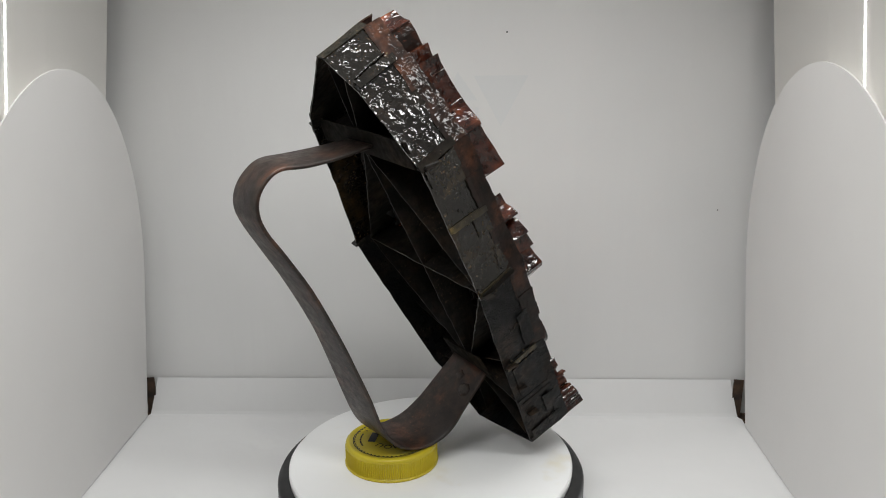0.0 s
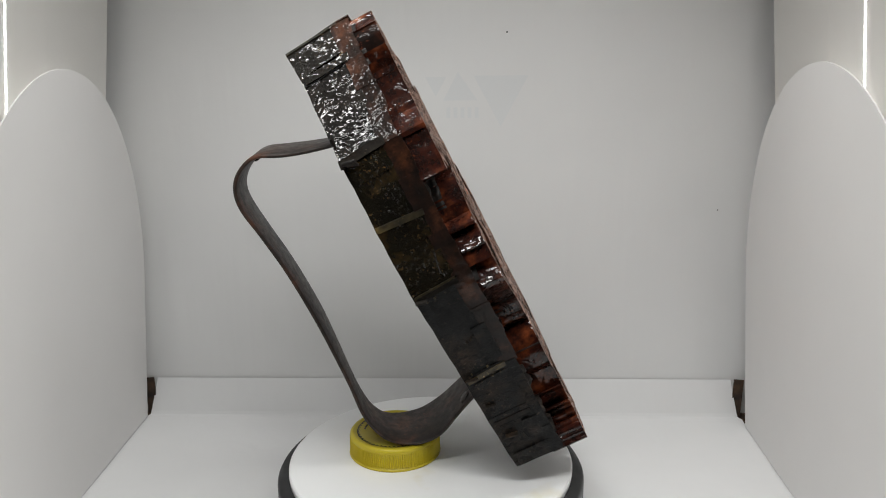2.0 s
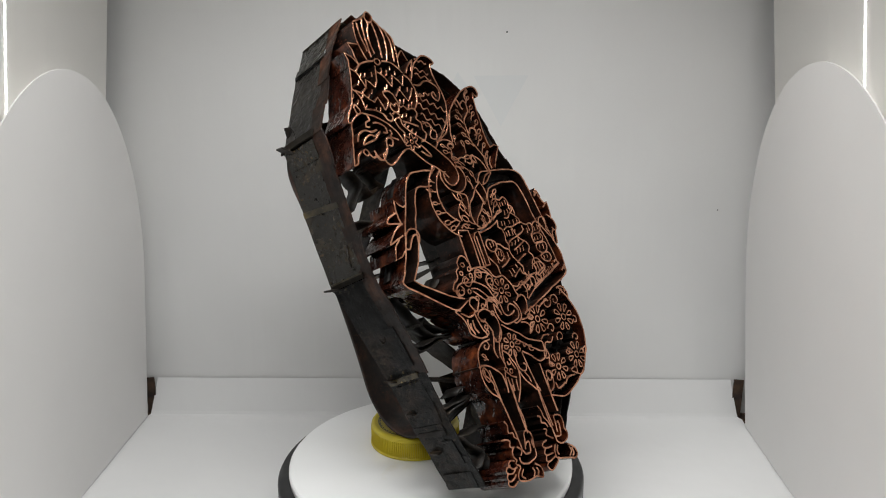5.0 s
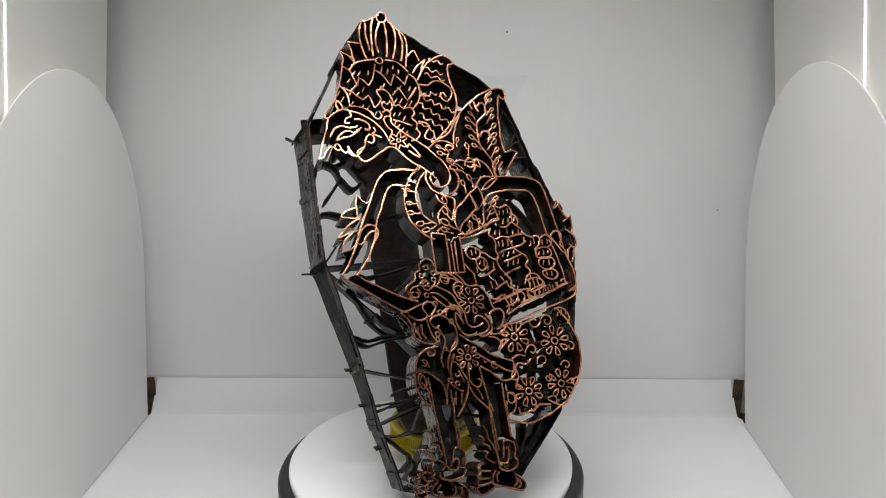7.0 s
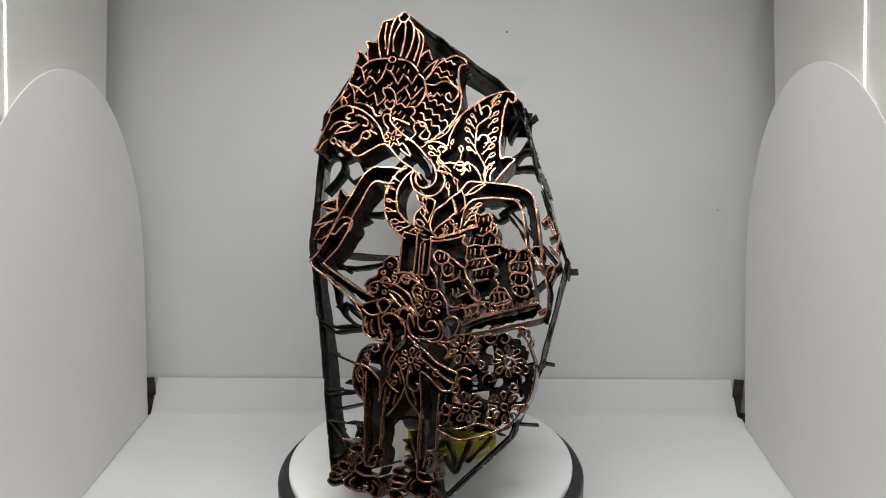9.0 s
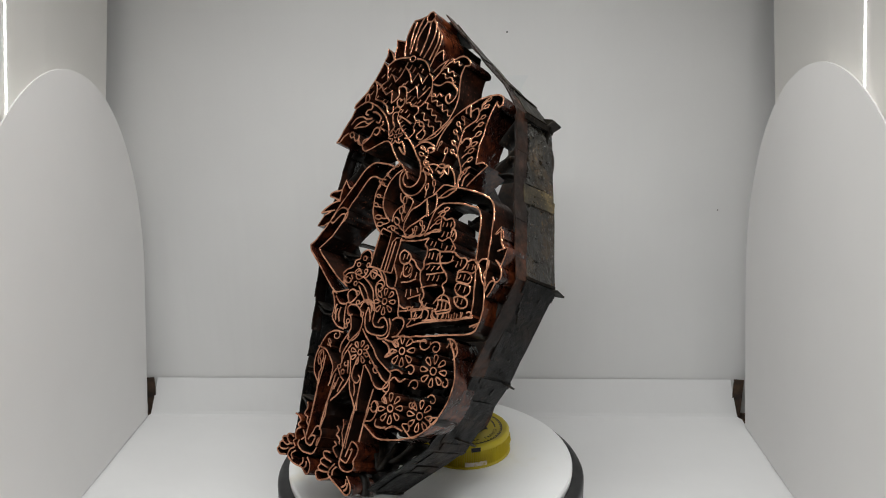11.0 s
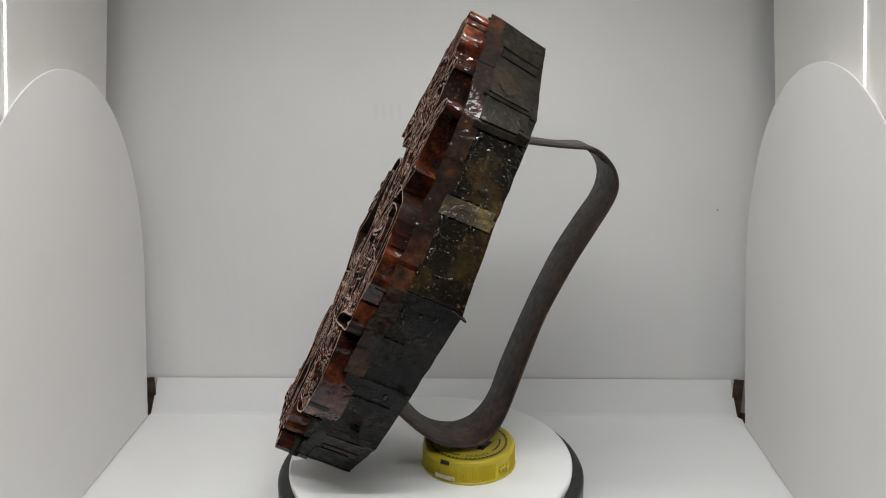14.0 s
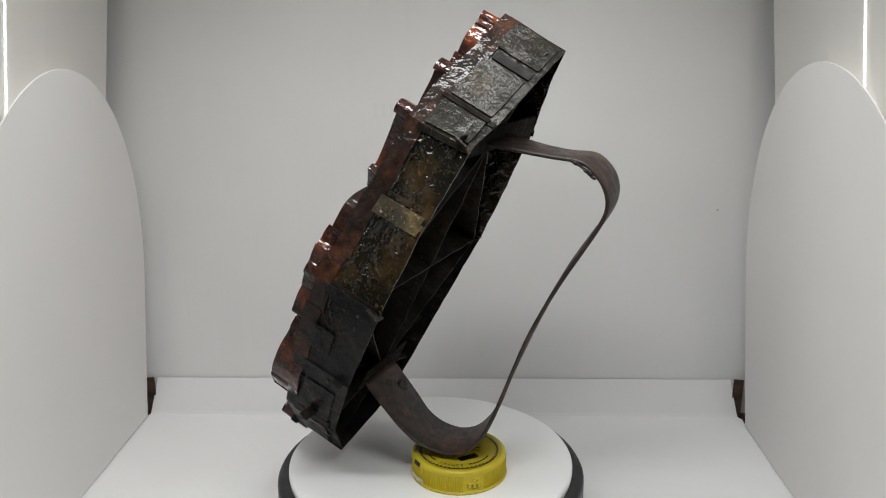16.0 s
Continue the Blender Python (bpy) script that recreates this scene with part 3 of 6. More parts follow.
def wire(pts, thick=1.5):
    """A dark soldered tie between the pattern and the band."""
    pts = [pulled_in(p) for p in pts]
    path = smooth_path([(x + 0.8 * noise.noise((x, y, 0.3)), y + 0.8 * noise.noise((x, y, 5.3))) for x, y in pts], step=3.0)
    bm = bmesh.new()
    rows = []
    for i, p in enumerate(path):
        d = (path[min(i + 1, len(path) - 1)] - path[max(i - 1, 0)]).normalized()
        s = Vector((-d.y, d.x)) * thick * (0.5 + 0.45 * noise.noise((p.x * 0.2, p.y * 0.2, 8.0)))
        t = -12.5 + 2.5 * noise.noise((p.x * 0.1, p.y * 0.1, 6.0))
        b = t - 15.0 - 4.0 * noise.noise((p.x * 0.15, p.y * 0.15, 1.0))
        rows.append([bm.verts.new(Vector(v) * MM) for v in ((p.x + s.x, p.y + s.y, b), (p.x + s.x * 1.2, p.y + s.y * 1.2, (t + b) / 2), (p.x + s.x * 0.5, p.y + s.y * 0.5, t), (p.x - s.x * 0.5, p.y - s.y * 0.5, t), (p.x - s.x * 1.2, p.y - s.y * 1.2, (t + b) / 2), (p.x - s.x, p.y - s.y, b))])
    for a, c in zip(rows, rows[1:]):
        for k in range(6):
            bm.faces.new((a[k], a[(k + 1) % 6], c[(k + 1) % 6], c[k]))
    bm.faces.new(rows[0]), bm.faces.new(rows[-1])
    bmesh.ops.recalc_face_normals(bm, faces=bm.faces[:])
    part("tie_wire", bm, WEB, stamp, "", True)


# ---- body: side band, webs, handle
# Corners of the band, round the plan: (x, y) at its front edge, (x, y) at its back edge, depth of the back edge.
CORNERS = [((-27.6, 340.7), (-32.3, 337.9), -52.3), ((-44.2, 319.0), (-48.2, 316.8), -48.8), ((-70.4, 270.8), (-76.5, 269.2), -46.2), ((-70.3, 225.9), (-76.2, 228.4), -46.7),
           ((-69.4, 181.5), (-74.1, 180.8), -47.1), ((-53.4, 116.3), (-55.8, 115.1), -46.9), ((-47.4, 80.9), (-48.9, 81.4), -46.8), ((-38.0, 40.9), (-38.2, 41.1), -46.6),
           ((29.2, 34.0), (28.7, 34.4), -51.3), ((66.3, 73.5), (65.3, 73.9), -52.1), ((83.1, 121.1), (81.9, 121.1), -53.2), ((93.8, 181.0), (93.0, 181.8), -55.6),
           ((74.4, 233.0), (76.8, 234.9), -52.3), ((59.5, 281.3), (59.1, 282.7), -52.6), ((42.2, 297.2), (41.6, 295.8), -54.5), ((-20.6, 342.4), (-27.2, 338.8), -53.5)]
FRONT_W = -20.0


def plan(i, s, w):
    """The point of facet i of the band at the share s of its length and the depth w."""
    (fa, ba, wa), (fb, bb, wb) = CORNERS[i], CORNERS[(i + 1) % len(CORNERS)]
    k = max(0.0, min(1.0, (w - FRONT_W) / (wa + (wb - wa) * s - FRONT_W)))
    return Vector(fa).lerp(Vector(ba), k).lerp(Vector(fb).lerp(Vector(bb), k), s)


def outward(i):
    d = plan(i, 1.0, -30) - plan(i, 0.0, -30)
    return Vector((d.y, -d.x)).normalized()


def back_depth(i, s):
    return CORNERS[i][2] + (CORNERS[(i + 1) % len(CORNERS)][2] - CORNERS[i][2]) * s


def uneven_sheet(point, s, length, depth, thick, out, dent, nu, nw, rag=0.0):
    """A sheet standing on edge, a little uneven: point(k, w) gives its plan, depth(k) its front and back."""
    nu = nu or max(2, int(length / 7))
    bm = bmesh.new()
    grid = []
    for side in (0, 1):
        g = []
        for i in range(nu + 1):
            col = []
            w0, w1 = depth(i / nu)
            for j in range(nw + 1):
                w = w0 + (w1 - w0) * j / nw
                p = point(i / nu, w)
                k = dent * noise.noise((p.x * 0.06, p.y * 0.06, w * 0.08)) + (0.25 * dent * noise.noise((p.x * 0.3, p.y * 0.3, w * 0.3)))
                e = (0.7 * noise.noise((p.x * 0.11, p.y * 0.11, 5.0 + j)) + rag * noise.noise((p.x * 0.35, p.y * 0.35, 2.0 + j))) if j in (0, nw) else 0.0
                q = p + s * (out + k + (thick if side == 0 else 0.0))
                col.append(bm.verts.new(Vector((q.x, q.y, w + e)) * MM))
            g.append(col)
        grid.append(g)
    for side, g in enumerate(grid):
        for i in range(nu):
            for j in range(nw):
                bm.faces.new((g[i][j], g[i + 1][j], g[i + 1][j + 1], g[i][j + 1]))
    o, n = grid
    for i in range(nu):
        bm.faces.new((o[i][0], o[i + 1][0], n[i + 1][0], n[i][0]))
        bm.faces.new((o[i][nw], o[i + 1][nw], n[i + 1][nw], n[i][nw]))
    for j in range(nw):
        bm.faces.new((o[0][j], o[0][j + 1], n[0][j + 1], n[0][j]))
        bm.faces.new((o[nu][j], o[nu][j + 1], n[nu][j + 1], n[nu][j]))
    bmesh.ops.recalc_face_normals(bm, faces=bm.faces[:])
    return bm


def sheet(a, b, w0, w1, thick=1.1, out=0.0, dent=0.4, nu=None, nw=5):
    """A sheet between two points of the face plan."""
    a, b = Vector(a), Vector(b)
    d = b - a
    return uneven_sheet(lambda k, w: a + d * k, Vector((d.y, -d.x)).normalized(), d.length, lambda k: (w0, w1), thick, out, dent, nu, nw)


def facet_sheet(i, s0, s1, w0, w1, thick=1.1, out=0.0, dent=0.4, nu=None, nw=5, rag=0.0):
    """A sheet lying on facet i of the band; with no w1 it reaches the band's back edge."""
    length = (plan(i, s1, -30) - plan(i, s0, -30)).length
    return uneven_sheet(lambda k, w: plan(i, s0 + (s1 - s0) * k, w), outward(i), length, lambda k: (w0, back_depth(i, s0 + (s1 - s0) * k) if w1 is None else w1), thick, out, dent, nu, nw, rag)


PANELS = {}


def build_band():
    n = len(CORNERS)
    kinds = {13: BAND_TOP, 14: BAND_TOP, 15: BAND_TOP, 0: BAND_GLOSS, 1: BAND_BLISTER, 2: BAND_OLIVE, 3: BAND_OLIVE, 11: BAND_OLIVE, 12: BAND_OLIVE}
    for i in range(n):
        length = (plan(i, 1.0, -30) - plan(i, 0.0, -30)).length
        e = 1.0 / length
        PANELS[i] = part("band_panel", facet_sheet(i, -0.8 * e, 1 + e * (1.4 if i % 2 else 0.6), -18.6 - 0.6 * (i % 2), None, 1.2, 0.35 * (i % 2), 0.55), kinds.get(i, BAND), stamp)
        # narrower, ragged strips that lap the front of the band, cut in pieces
        if i != 15:
            brown = i in (12, 13, 0, 1, 2, 3, 4, 10, 11, 14)
            cuts = 1 if length < 30 else 2 if length < 55 else 3
            for c in range(cuts):
                c0, c1 = c / cuts - 0.6 * e, (c + 1) / cuts + 0.6 * e
                odd = (i + c) % 3
                part("edge_strip", facet_sheet(i, c0, c1, (-10.5 if brown else -13.0) + 0.5 * odd, -22.6 + 0.8 * odd, 0.8, 0.9 + 0.45 * ((i + c) % 2), 0.9, nu=max(4, int(length / cuts / 2.2)), nw=4, rag=0.5), EDGE if brown else BAND, PANELS[i])
        # soldered seam at the corner
        if i not in (14, 15):
            part("solder_seam", facet_sheet(i, 1 - 3.0 * e, 1 + 0.6 * e, -20.0, back_depth(i, 1.0) + 0.5, 1.0, 1.3, 0.5, nu=3, nw=9), SOLDER if i in (1, 2, 3, 12, 11) else BAND, PANELS[i])


def patch(i, s0, s1, w0, w1, out, mat):
    """A lapping piece of sheet, or a slot's painted shade, on facet i of the band, from s0 to s1 along it."""
    part("lap_or_slot", facet_sheet(i, s0, s1, w0, w1, 0.9, out, 0.6, nw=6), mat, PANELS[i])


def build_laps():
    # The four black rows paint the shade of open slots.
    for row in ((14, 0.04, 0.50, -21, -49, 1.5, BAND_TOP), (14, 0.53, 0.62, -24, -50, 1.3, RESIN_SHADE), (14, 0.66, 0.96, -20, -50.5, 1.3, BAND_TOP),
                (13, 0.05, 0.92, -20, -49, 1.9, BAND_TOP), (13, 0.9, 1.02, -18, -50, 2.6, PLATE), (12, 0.93, 1.0, -18, -50, 2.6, PLATE),
                (12, 0.0, 0.10, -20, -50, 1.9, SOLDER), (12, 0.12, 0.18, -22, -40, 1.7, BAND_OLIVE), (11, 0.88, 1.0, -20, -51, 1.7, SOLDER), (11, 0.02, 0.05, -20, -53, 2.2, PLATE),
                (10, 0.90, 1.03, -19, -54, 2.0, BAND), (10, 0.2, 0.5, -20, -34, 1.6, BAND), (9, 0.1, 0.7, -20, -46, 1.6, BAND), (9, 0.0, 0.10, -23, -48, 2.0, RESIN_SHADE),
                (8, 0.55, 0.66, -24, -46, 1.8, RESIN_SHADE), (8, 0.1, 0.5, -20, -42, 1.7, BAND), (8, 0.70, 0.98, -20, -45, 1.9, BAND),
                (0, 0.80, 1.0, -18, -47, 2.1, BAND_GLOSS), (2, 0.03, 0.30, -21, -44.5, 1.3, BAND_OLIVE), (1, 0.93, 1.03, -19, -47, 2.3, PLATE), (2, 0.94, 1.02, -18, -45, 1.9, SOLDER), (3, 0.0, 0.3, -19, -30, 1.5, BAND_OLIVE),
                (3, 0.96, 1.02, -19, -45, 2.3, PLATE), (4, 0.5, 0.9, -18, -27, 1.7, BAND), (4, 0.97, 1.02, -19, -45, 1.9, SOLDER), (5, 0.1, 0.9, -19, -42, 1.4, BAND), (6, 0.02, 0.10, -20, -44, 1.8, RESIN_SHADE), (6, 0.2, 0.6, -18, -28, 1.7, BAND), (6, 0.75, 1.02, -18, -44, 1.5, BAND)):
        patch(*row)
    # beads of solder along the lapped joints
    bm = bmesh.new()
    rnd = random.Random(5)
    for i, s, w in ((11, 0.95, -30), (12, 0.06, -32), (2, 0.97, -24), (4, 0.97, -30), (12, 0.9, -24), (3, 0.98, -34), (0, 0.85, -24), (13, 0.95, -26)):
        o = outward(i)
        for _ in range(9):
            z = w + rnd.uniform(-12, 6)
            p = plan(i, s + rnd.uniform(-0.09, 0.09), z) + o * 2.4
            r = rnd.uniform(0.25, 0.75)
            m = Matrix.Translation(Vector((p.x, p.y, z)) * MM) @ Matrix.Diagonal((r * MM, r * MM * rnd.uniform(0.7, 1.6), r * MM * rnd.uniform(0.7, 1.5), 1))
            bmesh.ops.create_icosphere(bm, subdivisions=2, radius=1.0, matrix=m)
    tagged(part("solder_beads", bm, SOLDER, stamp, "small brassy beads of solder", True), kind="stuff")
    # hardened drops and runs of lacquer on the panels
    for mat, words, spots in ((BAND_GLOSS, "hardened drops of dark lacquer", ((12, 0.05, 0.95, -22, -48, 85), (11, 0.03, 0.97, -22, -50, 70), (13, 0.05, 0.9, -22, -48, 22), (14, 0.1, 0.9, -22, -48, 14), (2, 0.05, 0.9, -22, -44, 34), (3, 0.05, 0.9, -22, -44, 24))),
                              # The black drops stand in for clustered dark pits of the sheet.
                              (PIT_DROP, "clustered black drops standing in for dark pits", ((10, 0.45, 0.9, -23, -46, 46), (10, 0.05, 0.45, -23, -48, 24), (9, 0.1, 0.9, -22, -44, 26), (8, 0.1, 0.9, -22, -42, 20), (4, 0.1, 0.9, -22, -42, 24), (5, 0.1, 0.9, -22, -42, 14)))):
        bm = bmesh.new()
        for i, s0, s1, w0, w1, count in spots:
            o = outward(i)
            d = Vector((-o.y, o.x))
            for _ in range(count * 2 // 3):
                z = rnd.uniform(w0, w1)
                p = plan(i, rnd.uniform(s0, s1), z) + o * (1.35 + 0.5 * (i in (13, 14, 9, 8, 5)))
                rr = 0.35 + 0.75 * rnd.random() ** 2.5
                long = rnd.choice((1.0, 1.0, 1.4, 2.6))
                turn = Matrix(((d.x, o.x, 0), (d.y, o.y, 0), (0, 0, 1))).to_4x4()
                m = Matrix.Translation(Vector((p.x, p.y, z)) * MM) @ turn @ Matrix.Diagonal((rr * long * MM, 0.6 * rr * MM, rr * rnd.uniform(0.8, 1.5) * MM, 1))
                bmesh.ops.create_icosphere(bm, subdivisions=2, radius=1.0, matrix=m)
        tagged(part("lacquer_spatter", bm, mat, stamp, words, True), kind="stuff")
    # raised wandering runs of lacquer
    bm = bmesh.new()
    for i, s0, w0, s1, w1 in ((11, 0.26, -31, 0.30, -44), (11, 0.93, -24, 0.90, -48), (12, 0.07, -23, 0.13, -46), (12, 0.93, -26, 0.95, -48), (11, 0.62, -23, 0.86, -24), (2, 0.08, -22, 0.05, -42), (3, 0.55, -24, 0.9, -25), (10, 0.9, -22, 0.6, -30),
                              (9, 0.5, -24, 0.42, -46), (13, 0.1, -22, 0.15, -48), (8, 0.85, -22, 0.5, -24), (4, 0.55, -23, 0.62, -34), (0, 0.7, -22, 0.75, -46), (12, 0.2, -24, 0.8, -25)):
        o = outward(i)
        steps = int((plan(i, s1, w1) - plan(i, s0, w0)).length + abs(w1 - w0)) + 4
        for k in range(steps):
            f = k / steps
            z = w0 + (w1 - w0) * f + 2.2 * noise.noise((i * 3.1, f * 6.0, 0.4)) + rnd.uniform(-0.4, 0.4)
            p = plan(i, s0 + (s1 - s0) * f + 0.02 * noise.noise((i * 1.7, f * 7.0, 3.3)), z) + o * 1.7
            r = rnd.uniform(0.35, 0.95)
            m = Matrix.Translation(Vector((p.x, p.y, z)) * MM) @ Matrix.Diagonal((r * MM, r * MM * rnd.uniform(0.8, 1.5), r * MM, 1))
            bmesh.ops.create_icosphere(bm, subdivisions=1, radius=1.0, matrix=m)
    tagged(part("lacquer_trail", bm, BAND_GLOSS, stamp, "wandering raised runs of dark lacquer", True), kind="stuff")


NODES = {"top": (2.4, 272), "right": (91, 180), "left": (-71, 181), "foot": (6.4, 94.8)}


def build_webs():
    def web(a, b, w0=-24, w1=-45, thick=0.9, mat=WEB):
        part("web_strip", sheet(a, b, w0, w1, thick, -thick / 2, 0.9), mat, stamp)
    N = NODES
    for a, b in (("top", "right"), ("top", "left"), ("top", "foot"), ("left", "right"), ("right", "foot"), ("left", "foot")):
        web(N[a], N[b], -24, -44.5)
    web((-31, 332), N["top"]), web((-10, 328), N["top"]), web((-72, 268), N["top"], -25, -45), web((58, 280), N["top"], -25, -45)
    web((-45, 80), N["foot"]), web((62, 73), N["foot"]), web(N["foot"], (-34, 44)), web(N["foot"], (25, 37))
    web((-51, 114), N["foot"], -26, -40), web((79, 119), N["foot"], -26, -40)


def build_handle():
    # its two long edges: (across, up, out)
    near = [(17, 277, -46), (17, 284.5, -70), (17, 291, -88), (17, 296.0, -102), (17, 294.4, -112.6), (17, 289.4, -121.8), (17, 281.3, -128.2), (17, 270, -130), (17, 250, -128.6), (17.5, 222, -126.2), (18, 185, -125.6),
            (19, 155, -128.2), (20, 130, -131), (22, 112, -132.3), (24, 99, -131.5), (26.5, 88.0, -127.0), (29, 80.6, -117), (30.5, 76.6, -101), (31, 78.8, -84), (31, 83.5, -69), (30, 92, -44)]
    far = [(-23, 278, -46), (-23, 283.5, -71), (-23, 289, -88), (-23, 295, -101), (-23, 294.0, -111), (-23, 288.6, -120), (-23, 279.8, -125.4), (-22.7, 268, -126.8), (-22.3, 250, -124.4), (-22, 222, -121.6), (-20, 185, -121.4),
           (-18.5, 155, -122.8), (-17.5, 130, -124.6), (-16.5, 110, -127), (-15.5, 97, -126), (-15, 84.6, -121.5), (-14.5, 75.2, -111.5), (-14.5, 70.8, -97), (-14.5, 72.6, -84), (-14.5, 79.5, -70), (-14, 91, -44)]

    def finer(pts, k=4):
        P = [Vector(p) for p in pts]
        out = []
        for i in range(len(P) - 1):
            p0, a, b, p3 = P[max(i - 1, 0)], P[i], P[i + 1], P[min(i + 2, len(P) - 1)]
            for j in range(k):
                t = j / k
                out.append(0.5 * (2 * a + (b - p0) * t + (2 * p0 - 5 * a + 4 * b - p3) * t * t + (3 * a - p0 - 3 * b + p3) * t ** 3))
        return out + [P[-1]]

    near, far = finer(near), finer(far)
    mids = [(a + b) / 2 for a, b in zip(near, far)]
    bm = bmesh.new()
    rows = []
    n = len(near)
    for i in range(n):
        across = (near[i] - far[i]) / 2
        along = mids[min(i + 1, n - 1)] - mids[max(i - 1, 0)]
        s = along.cross(across).normalized() * 1.25
        wob = 0.35 * noise.noise((i * 0.31, 0.0, 0.0))
        ring_pts = []
        for u, t in ((-1, -0.55), (-1, 0.55), (-0.94, 1), (0, 1.1), (0.94, 1), (1, 0.55), (1, -0.55), (0.94, -1), (0, -0.9), (-0.94, -1)):
            ring_pts.append(bm.verts.new((mids[i] + across * u * (1 + wob * 0.02) + s * (t + 0.2 * wob)) * MM))
        rows.append(ring_pts)
    for a, b in zip(rows, rows[1:]):
        for k in range(10):
            bm.faces.new((a[k], a[(k + 1) % 10], b[(k + 1) % 10], b[k]))
    bm.faces.new(rows[0]), bm.faces.new(rows[-1])
    bmesh.ops.recalc_face_normals(bm, faces=bm.faces[:])
    handle = part("handle", bm, STRAP, stamp, "bent dark iron strap handle", True)
    part("handle_plate", box(0.136, 0.017, 0.0014, pose(-0.004, 0.279, -0.0458, 3, 0, 1), 0.0004), PLATE, stamp, "dark iron cross plate holding the handle")
    part("handle_plate", box(0.056, 0.020, 0.0014, pose(0.008, 0.096, -0.0452, -4, 0, -3), 0.0004), PLATE, stamp, "dark iron cross plate holding the handle")
    # weld scars on the strap, and tabs of sheet standing out of the band
    for u, v, w, r in ((-4, 85.2, -62, 4.5), (9, 88.0, -56, 3.5)):
        bm = bmesh.new()
        bmesh.ops.create_icosphere(bm, subdivisions=3, radius=1.0)
        for q in bm.verts:
            q.co *= 1 + 0.35 * noise.noise(q.co * 2.5 + Vector((u, v, w)))
        bmesh.ops.transform(bm, matrix=Matrix.Translation(Vector((u, v, w)) * MM) @ pose(0, 0, 0, 20 if v > 200 else 66, 0, 0) @ Matrix.Diagonal((r * 1.4 * MM, r * MM, 0.7 * MM, 1)), verts=bm.verts[:])
        part("weld_scar", bm, STRAP, handle, "", True)
    # raised burr along one edge of the upper bend
    bm = bmesh.new()
    for k in range(7):
        m = Matrix.Translation(Vector((17.5 + 0.5 * math.sin(k * 2.1), 294.6 - 0.10 * (k - 1) ** 2, -97.5 - 2.6 * k)) * MM) @ Matrix.Diagonal((1.9 * MM, (1.0 + 0.3 * math.sin(k * 1.7)) * MM, 2.2 * MM, 1))
        bmesh.ops.create_icosphere(bm, subdivisions=2, radius=1.0, matrix=m)
    part("burr", bm, WEB, handle, "rough dark burr on the strap's edge", True)
    for u, v, a, w, ln, wd in ((-80, 270, 150, -41, 9, 5), (-77.5, 180.5, 178, -43, 10, 4), (96, 181.5, 5, -53.0, 9, 6), (76, 81, 2, -34, 14, 4), (-58, 116, 170, -42, 8, 5), (-52, 93, 176, -40, 8, 4), (-46, 66, 186, -38, 7, 5), (64, 284, 40, -47, 8, 5), (86, 120, -5, -47, 7, 4)):
        m = Matrix.Translation(Vector((u, v, w)) * MM) @ pose(0, 0, 0, 0, 0, a) @ pose(0, 0, 0, 78, 0, 0)
        part("sheet_tab", box(ln * MM, wd * 1.6 * MM, 0.0011, m, 0.0002), WEB, stamp)


